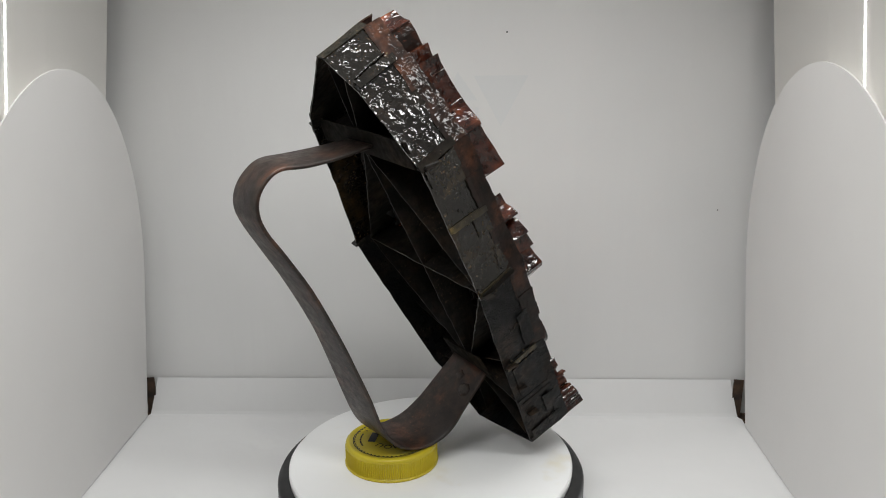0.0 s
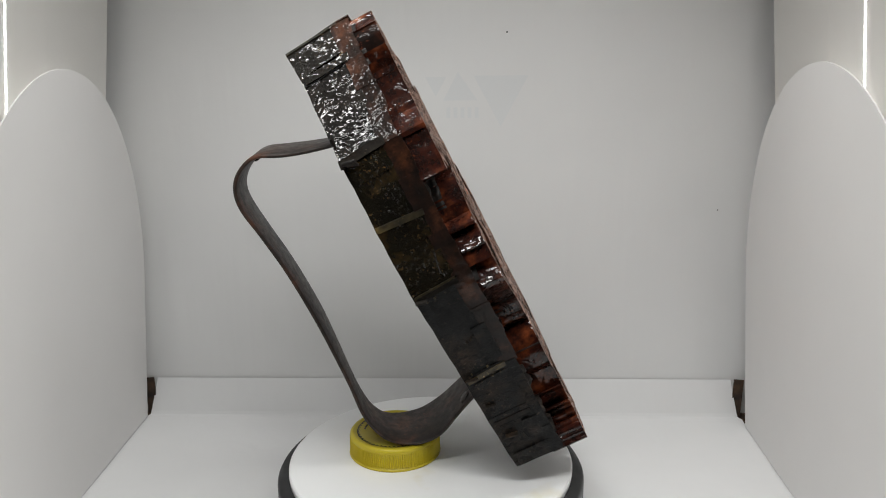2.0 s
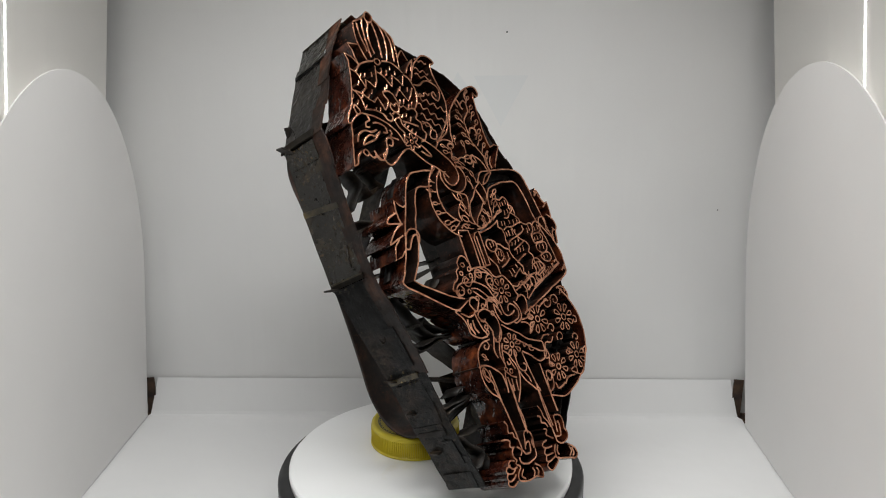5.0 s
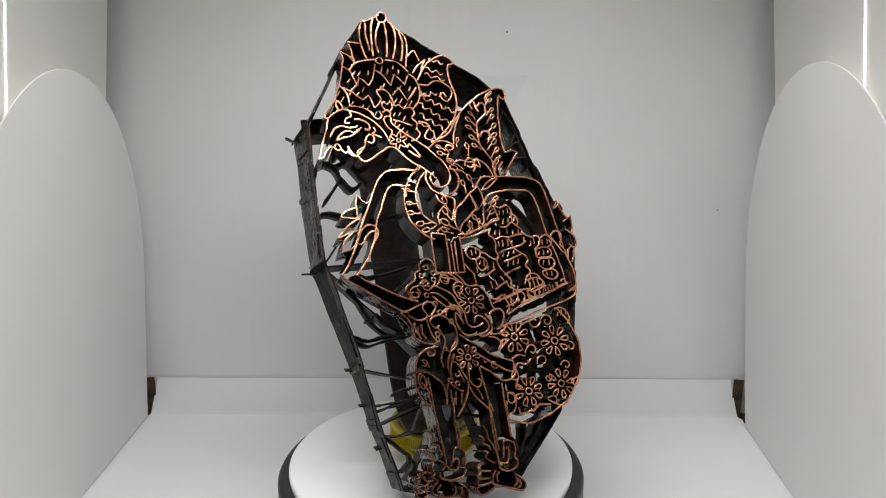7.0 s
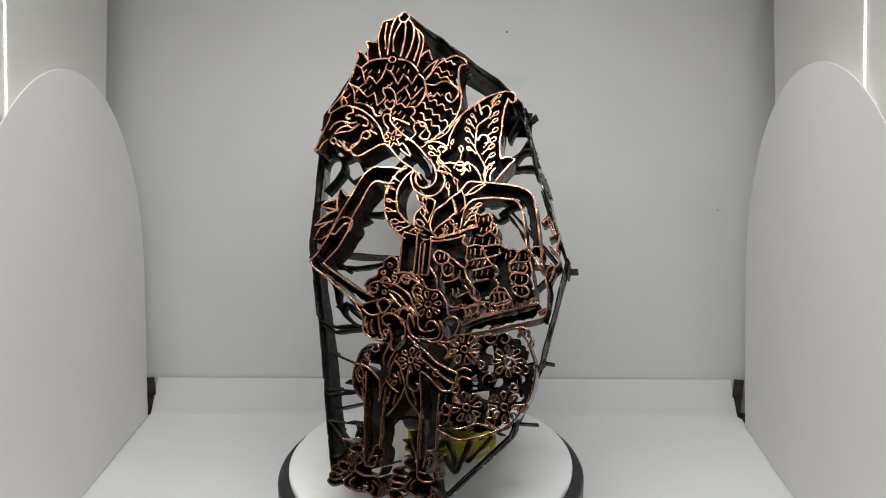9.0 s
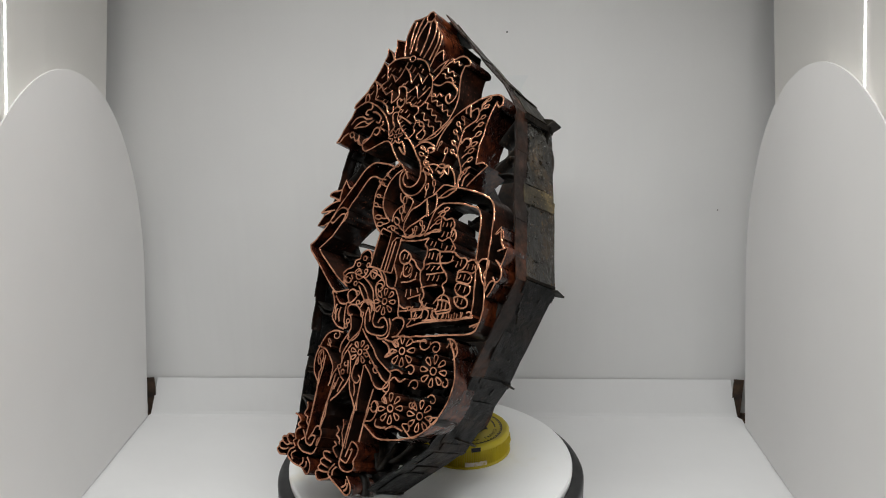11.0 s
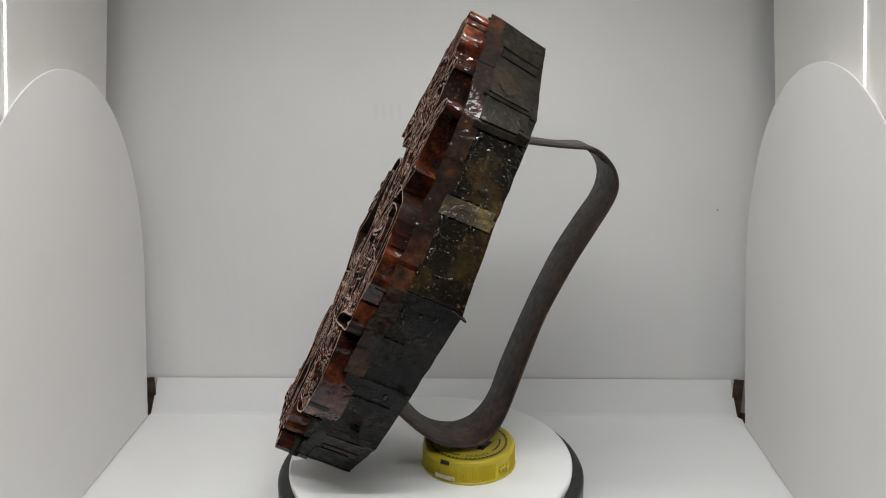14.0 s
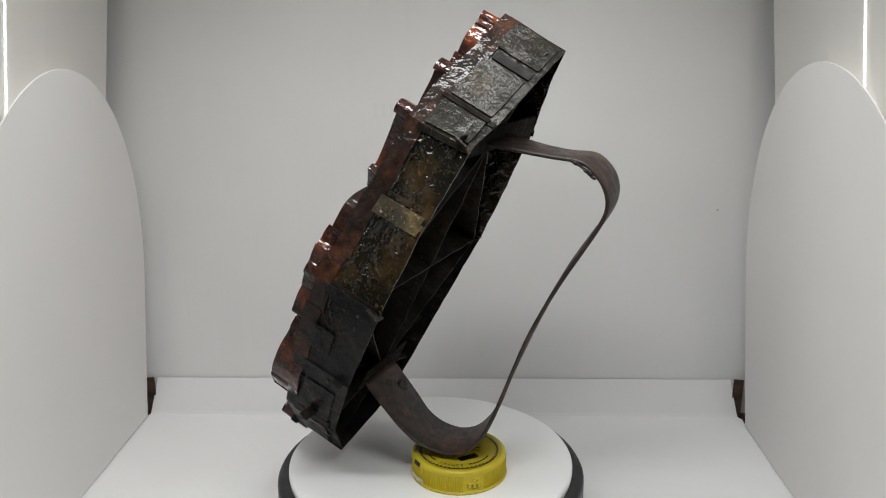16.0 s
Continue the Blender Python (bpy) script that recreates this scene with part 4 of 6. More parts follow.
# ---------------------------------------------------------------- the strip pattern of the face
def draw_pattern():
    strip([(-32.3, 307.6), (-33.4, 310.4), (-35.1, 318.2), (-35, 326.2), (-33.6, 332.1)])
    strip([(-33.7, 332.9), (-28.5, 334.1), (-23.7, 336.5), (-21.5, 337.7)], outer=True)
    strip([(-17, 334.9), (-14.4, 332.1), (-9.9, 327.4), (-6.1, 323.4), (-4.9, 318.3), (-5.6, 311.6), (-7.6, 301.4)], outer=True)
    strip([(-19.7, 339.7), (-17.1, 338.1), (-16.3, 335.7), (-17.7, 332.9), (-20.3, 332.5), (-22.6, 334.1), (-22.6, 337.3)], True, outer=True)
    strip([(-30.7, 332.1), (-31.2, 324.2), (-29.8, 313.1)], back=-14, thick=1.2)
    strip([(-25.2, 335.3), (-27.3, 328.2), (-28.1, 318.2), (-27.9, 309.2)], back=-14, thick=1.2)
    strip([(-21.1, 332.9), (-24.2, 325), (-25.2, 318.3), (-24.3, 311.6)], back=-14, thick=1.2)
    strip([(-18.1, 332.1), (-17.6, 324.2), (-18.1, 315.5), (-19.4, 308.4)], back=-14, thick=1.2)
    strip([(-13.7, 332.1), (-11.7, 324.2), (-13, 314.3), (-15.4, 306.9)], back=-14, thick=1.2)
    strip([(-9.1, 325.8), (-7.5, 318.3), (-8.5, 311.6), (-10.2, 305.7)], back=-14, thick=1.2)
    strip([(-44.9, 299.4), (-40.6, 304.1), (-35.2, 306.1), (-26.7, 306.9)])
    circle(-24.5, 306.1, 2.2)
    strip([(-20.9, 306.5), (-14.3, 305.3), (-9.1, 301.4), (-6.4, 297.9)])
    strip([(-34.7, 317.5), (-43.6, 319), (-42, 314.3), (-41.5, 309.2), (-40.6, 304.5)], sharp=True, outer=True)
    strip([(-40.6, 304.5), (-44.1, 309.6), (-48.9, 312.3), (-47.7, 307.2), (-48.7, 303.3)], sharp=True, outer=True)
    strip([(-6.6, 307.7), (-3.4, 311.2), (-0.5, 312.8), (0.7, 309.2), (2.2, 306.1)], outer=True)
    strip([(-3.2, 297.5), (0.4, 302.2), (6.2, 306.5)])
    strip([(2.3, 299.1), (4.1, 302.6), (5.9, 306.1)], sharp=True, outer=True)
    strip([(-0.9, 292.5), (2.7, 298.3), (7.7, 304.5), (13.2, 308.1), (17.9, 309.2), (22.3, 307.3), (24.9, 303.8), (20.9, 303)], outer=True)
    strip([(20.9, 303), (20.2, 296.8), (21.7, 289), (23.5, 281.3), (22.9, 273.7), (20, 266.1), (14.7, 259.3), (7.6, 252.8), (2.2, 250.2)])
    strip([(-6.4, 296.7), (-2.7, 294), (-0.9, 289.8), (-0.4, 285.1), (-1.8, 279), (-5, 274.4), (-7.8, 272.9)])
    strip([(-48.6, 302.9), (-50.3, 295.9), (-52.6, 289.3), (-54.6, 284.3), (-55.9, 280.4), (-59.8, 275.4), (-63.2, 270.8), (-63.5, 268.6), (-61.3, 268.2)], sharp=True, outer=True)
    strip([(-48.6, 302.5), (-44.5, 299.4), (-42.5, 294.4), (-40.9, 288.9)], outer=True)
    strip([(-40.9, 288.9), (-38.9, 294.8), (-36.3, 292.4), (-33.3, 289.3), (-30.4, 293.2), (-28.4, 299.8)], sharp=True)
    strip([(-28.4, 299.8), (-24.3, 297.1), (-21.3, 292.8), (-19, 289)])
    strip([(-19, 289), (-15.9, 296.3), (-12.6, 293.2), (-9.9, 289.4), (-7.1, 295.6)], sharp=True)
    tick(-41.2, 299, -1.7, -2.7)
    tick(-37.5, 299, -1.8, -2.7)
    tick(-32.4, 299.4, -0.7, -3.1)
    tick(-23, 301.8, -1.7, -3.9)
    tick(-19.6, 300.2, -1.4, -3.9)
    tick(-15.7, 302.6, -0.7, -2.7)
    tick(-12.7, 299.5, -0.3, -2.7)
    tick(-44.7, 294, -2.1, -2.7)
    tick(-27.4, 303.3, -1.4, -3.5)
    strip([(-52.6, 289.7), (-49.6, 286.6), (-47.6, 282), (-46.7, 276.2)], outer=True)
    strip([(-46.6, 283.1), (-44.1, 287), (-40.2, 290.1)], sharp=True)
    strip([(-50.4, 288.5), (-44.4, 285.1), (-41.1, 282), (-38.1, 279.7), (-34.2, 282.8), (-32.2, 278.2), (-31.4, 274.3)], sharp=True)
    strip([(-28.8, 286.3), (-24.1, 286.3), (-21.1, 283.6), (-19.6, 279.7), (-18.4, 275.1)])
    strip([(-18.9, 282.4), (-13.9, 287.4), (-12, 283.6), (-9.4, 278.6), (-5.8, 282.8), (-2.3, 287.5)], sharp=True)
    tick(-52.5, 285.8, -1.7, -2.7)
    tick(-44.6, 278.9, -1.7, -2.3)
    tick(-39.7, 285.1, -2.5, -3.1)
    tick(-36.5, 288.2, -1.4, -3.1)
    tick(-25.2, 289, -2.1, -3.1)
    tick(-22.7, 290.5, -1.8, -2.7)
    tick(-12.5, 289, -1.4, -3.1)
    tick(-6.3, 288.2, -1.4, -3.1)
    tick(-16, 280.5, -2.1, -3.1)
    tick(-12.3, 280.5, -2.5, -3.5)
    tick(-9.7, 276.7, -2.5, -2.7)
    tick(-6.5, 278.2, -2.5, -3.1)
    tick(-38, 276.6, -1.7, -2.3)
    tick(-34.4, 275.9, -2.1, -2.7)
    tick(-50.2, 282, -2.1, -3.1)
    tick(-14.6, 287.8, -1.4, -2.7)
    strip([(-31.4, 274.3), (-28.2, 277.4), (-26.5, 280.5), (-28.4, 283.6), (-28.8, 286.3)])
    strip([(-26.7, 275.9), (-25, 278.2), (-23.1, 276.3), (-21, 278.2), (-19.8, 275.1), (-21.6, 272.1), (-24.5, 272.8)], True)
    strip([(-55.8, 277.4), (-54.4, 279.3), (-52.6, 277.4), (-51.7, 274.7), (-54.2, 272.8)], True, outer=True)
    strip([(-34.2, 271.3), (-32, 267.9), (-29.4, 267.1), (-27.3, 269), (-28.8, 272.4)], back=-14, thick=1.2)
    strip([(-26.6, 270.9), (-24.1, 272.8), (-21.5, 270.6), (-22.6, 268.3)], back=-14, thick=1.2)
    strip([(-18.4, 275.1), (-15.1, 275.9), (-12.9, 273.6), (-10, 274), (-7.1, 273.3), (-6, 269.8), (-8.1, 266.8), (-5.2, 263.8), (-5.8, 259.2), (-4, 256.2), (-6.8, 252.4), (-10.4, 251.7)])
    strip([(-20.4, 266), (-14.9, 264.5), (-8.4, 261.5)], back=-14, thick=1.2)
    tick(-18.7, 270.9, -1.4, -2.7)
    tick(-15.1, 271.3, -1.4, -2.7)
    tick(-12.1, 268.3, -1.7, -3)
    tick(-14.1, 260.7, -2.5, -2.7)
    tick(-11.9, 258.4, -2.8, -3.8)
    tick(-16.3, 263, -2.5, -2.3)
    tick(-18.5, 265.2, -2.1, -3)
    strip([(-46.7, 276.2), (-39.8, 274.7), (-35.4, 272.4), (-32.4, 269.8)])
    strip([(-61.3, 268.2), (-63.2, 261.7), (-65.9, 254.5), (-68.4, 246.2), (-70.1, 242.5)], outer=True)
    strip([(-61.3, 268.2), (-57.8, 271.2), (-52.8, 273.5), (-46.2, 272.4), (-39.6, 269.7), (-33, 265.2), (-27.8, 259.2), (-24.4, 252)])
    strip([(-24.4, 252), (-23.7, 255.4), (-22, 258.4), (-25, 262.2), (-26.5, 266.7), (-24, 268.6), (-21.5, 267.5)])
    strip([(-21.5, 267.5), (-21.8, 264.5), (-19.2, 261.4), (-13.3, 256.2), (-6.8, 251.7), (0.5, 245.3), (7.7, 238.3)])
    strip([(-70.1, 242.5), (-66.9, 243.2), (-64.9, 247), (-61.4, 250.4)], outer=True)
    strip([(-47.7, 272.4), (-47.2, 269), (-50.4, 267.8), (-51.1, 265.2), (-48.2, 264.8)], back=-14, thick=1.2)
    strip([(-45.3, 267.1), (-41, 266.7), (-36.6, 263.7), (-36.5, 259.9), (-39.4, 260.6)], back=-14, thick=1.2)
    strip([(-61.6, 256.4), (-58.9, 260.6), (-53.9, 262.9), (-48.8, 261.7), (-43.8, 262.5)], back=-14, thick=1.2)
    strip([(-57.9, 254.2), (-54.4, 257.9), (-50.2, 259.8), (-46.5, 258.7), (-41.6, 261.4), (-47.2, 256.8), (-52.9, 255.3)], True)
    strip([(-59.9, 249.3), (-57.8, 251.5), (-55.6, 248.9), (-57.7, 247)], True)
    strip([(-55.5, 247.8), (-53.3, 245.5), (-50.5, 247), (-51.3, 250)], back=-14, thick=1.2)
    strip([(-34, 261.4), (-32.8, 259.1), (-35, 257.6), (-32, 256.1), (-29.1, 254.6)], back=-14, thick=1.2)
    strip([(-50.8, 247), (-46.8, 243.3), (-43.3, 246.3), (-40.5, 250.1), (-39.2, 254.6), (-36.4, 256.9), (-34.1, 254.6), (-35.5, 251.6), (-38.4, 252.3)], back=-14, thick=1.2)
    strip([(-51.2, 247.8), (-49.7, 244), (-45.3, 243.3)])
    strip([(-41.2, 248.6), (-45.4, 246.3), (-44.6, 241.8), (-40.9, 239.6), (-36, 241.8), (-30.3, 245.6), (-24.6, 248.2), (-20.3, 246.4), (-15.9, 241.9), (-10.8, 237.1), (-5.4, 233.8)])
    strip([(-18.7 + (4.3 + 1.7 * math.cos(6 * a)) * math.cos(a + 0.3), 252.2 + (4.3 + 1.7 * math.cos(6 * a)) * math.sin(a + 0.3)) for a in (2 * math.pi * k / 24 for k in range(24))], True, back=-14, thick=0.9)
    circle(-18.7, 252.2, 1.2)
    strip([(-13.9, 247.9), (-11.8, 249.4), (-9.6, 247.2), (-7.4, 244.2), (-5.9, 241.2), (-9.5, 242.7), (-13.1, 245.7)], back=-14, thick=1.2)
    strip([(-5.4, 233.8), (0, 229.3), (2.9, 225.7)])
    strip([(7.7, 238.3), (10.6, 233.1), (12.1, 227.9), (10, 222.8), (5.8, 220.5), (1.5, 221.3), (-1, 224.9), (-0.7, 228.6), (1.4, 230.1)])
    strip([(-2.9, 230.4), (-4.2, 226.4), (-2, 220.5), (2.3, 216.9), (7.3, 215.1), (12.9, 216.9), (16.4, 220.6), (17.5, 225.7), (16, 230.1), (13.5, 232), (10.7, 231.6)])
    wave(1.8, 282.1, 10.8, 282.9, 2, 2.0)
    strip([(-0.1, 285.1), (1.4, 281.3), (4.3, 282.1)], back=-14, thick=1.2)
    strip([(-0.1, 289.8), (5, 289), (9.3, 291.3), (13.7, 291.3), (18, 289), (21, 285.2), (20.3, 280.6), (17.4, 277.5), (14.5, 279), (13, 282.1), (15.2, 284), (16.7, 280.6)])
    wave(8, 306.9, 17.9, 303.8, 2, 1.6)
    wave(5.6, 300.6, 16.5, 296.4, 2, 1.8)
    wave(4.1, 296.8, 17.3, 292.1, 2, 1.8)
    wave(-0.7, 281.3, 21.1, 269.9, 4, 2.0)
    wave(-2.1, 276.7, 18.3, 261.5, 4, 2.0)
    wave(-2.7, 269.8, 14, 257, 3, 2.0)
    wave(-4.1, 264.5, 5.4, 257.7, 2, 1.6)
    strip([(-4.1, 263), (-0.5, 263.8), (2.4, 261.5), (1, 257.7), (-1.1, 254.7), (0.4, 252.4), (4, 252.5), (5.4, 256.2), (3.2, 258.5)])
    strip([(2.2, 250.2), (11.1, 253.6), (16.5, 257.8), (21.1, 265.3), (26.1, 270.7), (32.6, 276.8), (39.8, 281.4), (47.1, 284.8), (53.6, 285.6), (57.2, 284.1), (57.9, 279.9), (55.7, 278.3), (53.2, 281.4)], outer=True)
    strip([(53.2, 281.4), (51.3, 271.9), (50.6, 260.5), (50.2, 251.1), (51.5, 241.4)], outer=True)
    strip([(51.5, 241.4), (56.2, 242.9), (60.4, 241.4), (56.8, 237), (52.2, 231), (49.7, 227)], sharp=True, outer=True)
    strip([(24.7, 269.9), (21.1, 262.3), (18.3, 254.8), (17.6, 248.7)])
    strip([(33.7, 271.8), (32.2, 275.2), (34.4, 277.5), (36.2, 273.7), (37.6, 269.9)], back=-14, thick=1.2)
    strip([(36.9, 273.7), (40.5, 276), (42.7, 273), (42, 268.4), (39.1, 266.1), (35.5, 262.3), (34.8, 256.3), (36.2, 252.9)])
    strip([(34.8, 256.3), (34.8, 251.8), (35.5, 246.6), (38.4, 242.1), (41.9, 235.4), (42.6, 225.8)])
    strip([(36.2, 252.9), (38.4, 256.3), (42.7, 255.6), (42.7, 251.8), (40.5, 251.1)], back=-14, thick=1.2)
    strip([(44.1, 275.3), (43.4, 279.1), (45.6, 282.2)], back=-14, thick=1.2)
    bud(44.1, 278.3, 48.9, 283.3, 0.10)
    bud(42.7, 273.7, 48.5, 278.3, 0.10)
    bud(42.7, 266.9, 48.4, 271.5, 0.10)
    bud(42, 261.6, 48.4, 266.9, 0.10)
    bud(41.9, 254.8, 48.8, 260.9, 0.10)
    bud(40.5, 248.1, 48.4, 254.1, 0.10)
    bud(39.8, 243.6, 47.7, 249.6, 0.10)
    bud(41.9, 238.4, 48.3, 244.4, 0.10)
    bud(34.4, 264.6, 30.1, 269.9, -0.10)
    bud(33.7, 260.1, 27.6, 265.7, -0.10)
    bud(33.4, 254.8, 26.9, 260.1, -0.10)
    bud(34.8, 248.1, 28.3, 253.3, -0.10)
    bud(36.2, 243.6, 29.1, 247.3, -0.10)
    bud(19.4, 246.5, 21.2, 252.5, 0.10)
    bud(26.3, 239.8, 24.8, 248.8, -0.10)
    strip([(43.3, 225.8), (41.9, 232.5), (44.1, 236.2), (48.3, 239.2)], back=-14, thick=1.2)
    strip([(46.2, 226.6), (46.2, 231.7), (49, 235.4)], back=-14, thick=1.2)
    bud(43.3, 229.5, 46.9, 237.7, 0.10)
    strip([(0.5, 246.4), (4.7, 250.2), (10.5, 251), (16.2, 248.7), (16.9, 245.8), (14.1, 244.3)])
    strip([(13.4, 243.5), (11.2, 246.5), (14.1, 248), (16.9, 245.8)], back=-14, thick=1.2)
    bud(11.2, 244.2, 4.8, 247.2, -0.10)
    bud(13.4, 240.5, 5.5, 242.7, -0.10)
    strip([(13.4, 242.8), (12, 239), (14.9, 236.8), (20.6, 237.6), (26.3, 236.1), (31.2, 237.6), (34.8, 236.1), (39.1, 231), (41.2, 225.8)])
    strip([(22.7, 233.9), (24.1, 237.6), (27.7, 238.3), (29.1, 234.6), (27, 232.4), (24.1, 233.9)], back=-14, thick=1.2)
    bud(21.3, 231.6, 10.6, 237.5, -0.10)
    bud(22.8, 228, 12.1, 233.1, -0.10)
    strip([(10.6, 232.3), (14.9, 231.6), (19.2, 230.2)], back=-14, thick=1.2)
    strip([(32, 238.4), (29.1, 235.4), (31.3, 233.2)], back=-14, thick=1.2)
    drop(33.4, 232.4, 29.1, 237.6)
    strip([(27.7, 229.5), (29.8, 233.2), (27.7, 233.9)], back=-14, thick=1.2)
    strip([(-7.9, 235.2), (-12.8, 230), (-16.3, 224.9), (-19.3, 217.5), (-19.9, 210.2), (-18.3, 202.2), (-15, 196.4), (-10, 190.7), (-3.6, 187.2)])
    strip([(-2.9, 231.6), (-7.1, 227.8), (-10.5, 222.7), (-12.2, 216.1), (-11.7, 209.5), (-9.5, 203.7), (-5.2, 199.4), (-0.9, 196.5)])
    bud(-11.3, 224.1, -15.6, 227.8, 0.10)
    bud(-12.6, 218.3, -17.6, 221.2, 0.10)
    bud(-11, 211, -18.8, 212.4, 0.10)
    bud(-10.2, 204.4, -18.7, 206.6, 0.10)
    bud(-3.1, 198.7, -14.3, 199.3, 0.12)
    bud(-0.9, 196.5, -11.4, 194.3, 0.12)
    bud(-11.4, 230, -7.2, 233.8, 0.10)
    strip([(-20.5, 221.2), (-18.3, 219), (-18.9, 215.7)], back=-14, thick=1.2)
    strip([(0.9, 215.8), (2.4, 211.7), (5.9, 208.9), (1.8, 205.2), (0.4, 200.9), (1.2, 196.5)])
    strip([(5.9, 214.7), (12.3, 212.5), (12.3, 207.4), (10.2, 202.3), (9.6, 198.7)])
    bud(8.8, 203.8, 6.6, 214.7, 0.10)
    bud(9.6, 198, 5.3, 208.1, 0.10)
    strip([(22.8, 215.5), (18.6, 210.4), (13.7, 206.7), (11.7, 202.4), (11, 197.3), (12.5, 192.3), (15.3, 190.1)])
    strip([(13.2, 191.6), (15.2, 195.2), (19.4, 198.8), (22.9, 202.4), (27.1, 206)])
    bud(13.2, 192.3, 3.2, 200.9, 0.12)
    bud(9, 190.1, 1.9, 195.1, 0.12)
    strip([(-1.6, 192.2), (1.9, 194.4), (6.8, 193)], back=-14, thick=1.2)
    strip([(22.8, 215.5), (25, 210.4), (26.4, 203.9)], sharp=True)
    strip([(22.8, 215.5), (29.2, 219.5), (31.3, 214.8), (32, 209.7), (27.8, 204.6)], True, True)
    bud(20.7, 215.5, 18.5, 224.3, -0.10)
    bud(26.3, 219.2, 22.8, 227.2, -0.12)
    strip([(15.3, 188.7), (20.9, 190.9), (26.5, 191.6), (30, 195.9), (30.6, 201.7), (32, 208.2), (35.5, 213.4), (40.5, 215.2)])
    strip([(31.3, 217), (36.2, 218.5), (40.5, 221.4), (43.3, 224.4), (39.1, 223.6), (34.8, 220.7), (32, 217)])
    strip([(29.3, 192.4), (33.5, 195.2), (36.3, 197.4), (39.8, 198.2)], back=-14, thick=1.2)
    bud(32.1, 197.4, 39.1, 203.2, 0.10)
    bud(33.4, 202.5, 40.5, 208.3, 0.10)
    bud(34.8, 207.5, 42.6, 211.2, 0.10)
    bud(23, 190.2, 21.5, 197.3, 0.10)
    bud(25.8, 192.3, 26.4, 198.8, -0.10)
    bud(28.6, 195.2, 23.6, 201.7, 0.10)
    strip([(17.4, 190.1), (20.2, 192.3), (18.7, 195.2)], back=-14, thick=1.2)
    strip([(11.8, 189.4), (18.8, 189.4), (24.4, 191.6), (31.4, 194.5), (36.3, 196), (40.5, 197.4)])
    strip([(11.8, 186.5), (18.8, 187.3), (26.5, 188.8), (33.5, 191.7)])
    strip([(27.1, 218.4), (30.6, 223.6), (34.1, 225.8), (43.3, 225.5), (53.9, 225.1), (64.5, 223.7), (70.8, 220.8), (74.3, 215.7), (76.3, 207), (78.9, 192.6), (80.8, 181.9), (83, 171.3), (85.3, 164.3)])
    strip([(40.5, 215.2), (46.8, 216), (55.6, 216), (62.7, 214.9), (66.5, 210.6), (69.2, 199.7), (71.2, 189), (72.5, 183.3)])
    strip([(-11.4, 232.3), (-17.9, 233), (-27.1, 232.9), (-32.8, 230), (-36.9, 224), (-40.9, 215.2), (-45.6, 205.7), (-50.2, 195.5), (-54.7, 184.7), (-60, 174.7), (-64, 169.7)], outer=True)
    strip([(-14.8, 223), (-20.5, 222.6), (-25.5, 223.4), (-29.7, 221.1), (-33.7, 213), (-37.7, 203.6), (-39.7, 198.5)])
    strip([(-64, 169.7), (-61.8, 166.2), (-53.9, 161.3), (-43.2, 153.7), (-32.6, 146.1), (-26.3, 143.4)], sharp=True, outer=True)
    strip([(-40, 197), (-41.5, 189.8), (-46.8, 179.1), (-54.9, 169.1), (-50.6, 165.6), (-39.9, 159.3), (-30.7, 153.8), (-20.3, 149.7)], sharp=True)
    strip([(-52.8, 188.3), (-49.9, 187.6), (-47.2, 191.2), (-43.8, 194.9), (-41, 194.9), (-40.2, 191.3), (-42.2, 189.1)])
    strip([(-51.4, 191.2), (-48.8, 196.3), (-44.7, 199.2), (-40.4, 198.5), (-38.9, 194.9), (-40.2, 190.6)])
    strip([(-52.8, 188.3), (-51.5, 191.9)])
    strip([(-47.3, 215.2), (-49.5, 218.1), (-50.7, 212.2), (-50.5, 206.4), (-49.7, 202.8)], sharp=True, outer=True)
    strip([(-49, 203.5), (-54.7, 204.2), (-60.4, 205.6), (-57.7, 208.6), (-53.5, 210), (-50.7, 210.8)], outer=True)
    strip([(-50.4, 203.5), (-56.7, 199.8), (-60.8, 196.2), (-63.5, 192.6)], outer=True)
    strip([(-63.5, 192.6), (-57.2, 194.8), (-51.6, 196.3)], sharp=True, outer=True)
    strip([(-55.1, 194.8), (-59.9, 191.2), (-63.1, 183.3), (-57.5, 184.7), (-53.4, 187.6)], sharp=True, outer=True)
    strip([(-47.3, 215.2), (-44.4, 213), (-42.3, 213.7)], sharp=True, outer=True)
    strip([(79.7, 202), (82.6, 207), (83.9, 202), (85.9, 197.7), (88.7, 194.8)], sharp=True, outer=True)
    strip([(84.4, 192.6), (90.8, 196.3), (90.6, 189.1), (89.9, 184.8)], sharp=True, outer=True)
    strip([(85.1, 187.6), (88.5, 185.5), (91.2, 182), (91.8, 177.7), (89.7, 174.9), (86.3, 177.7)], outer=True)
    strip([(73.9, 183.3), (76.7, 186.9), (80.9, 186.2), (81.5, 181.9), (80, 177.7), (82.7, 174.1), (83.4, 172), (80.7, 173.4), (77.3, 178.4), (75.2, 181.9), (73.9, 183.3)])
    strip([(89.7, 174.9), (88.2, 170), (86.7, 165.7)], outer=True)
    strip([(88.3, 176.3), (85.5, 174.2), (84, 167.8)], back=-14, thick=1.2)
    strip([(80.4, 202), (84, 205.6), (86, 200.5)], sharp=True, outer=True)
    strip([(-5.7, 165.1), (-6.1, 188.6), (-5.1, 191.5), (3.4, 190.1), (3.8, 181.5), (3.4, 165.2)], sharp=True)
    strip([(6.5, 165.2), (6.2, 184.4), (8.3, 187.2), (12.5, 188), (12.7, 165.3)], sharp=True)
    strip([(8.6, 165.2), (8.7, 185.1)], sharp=True)
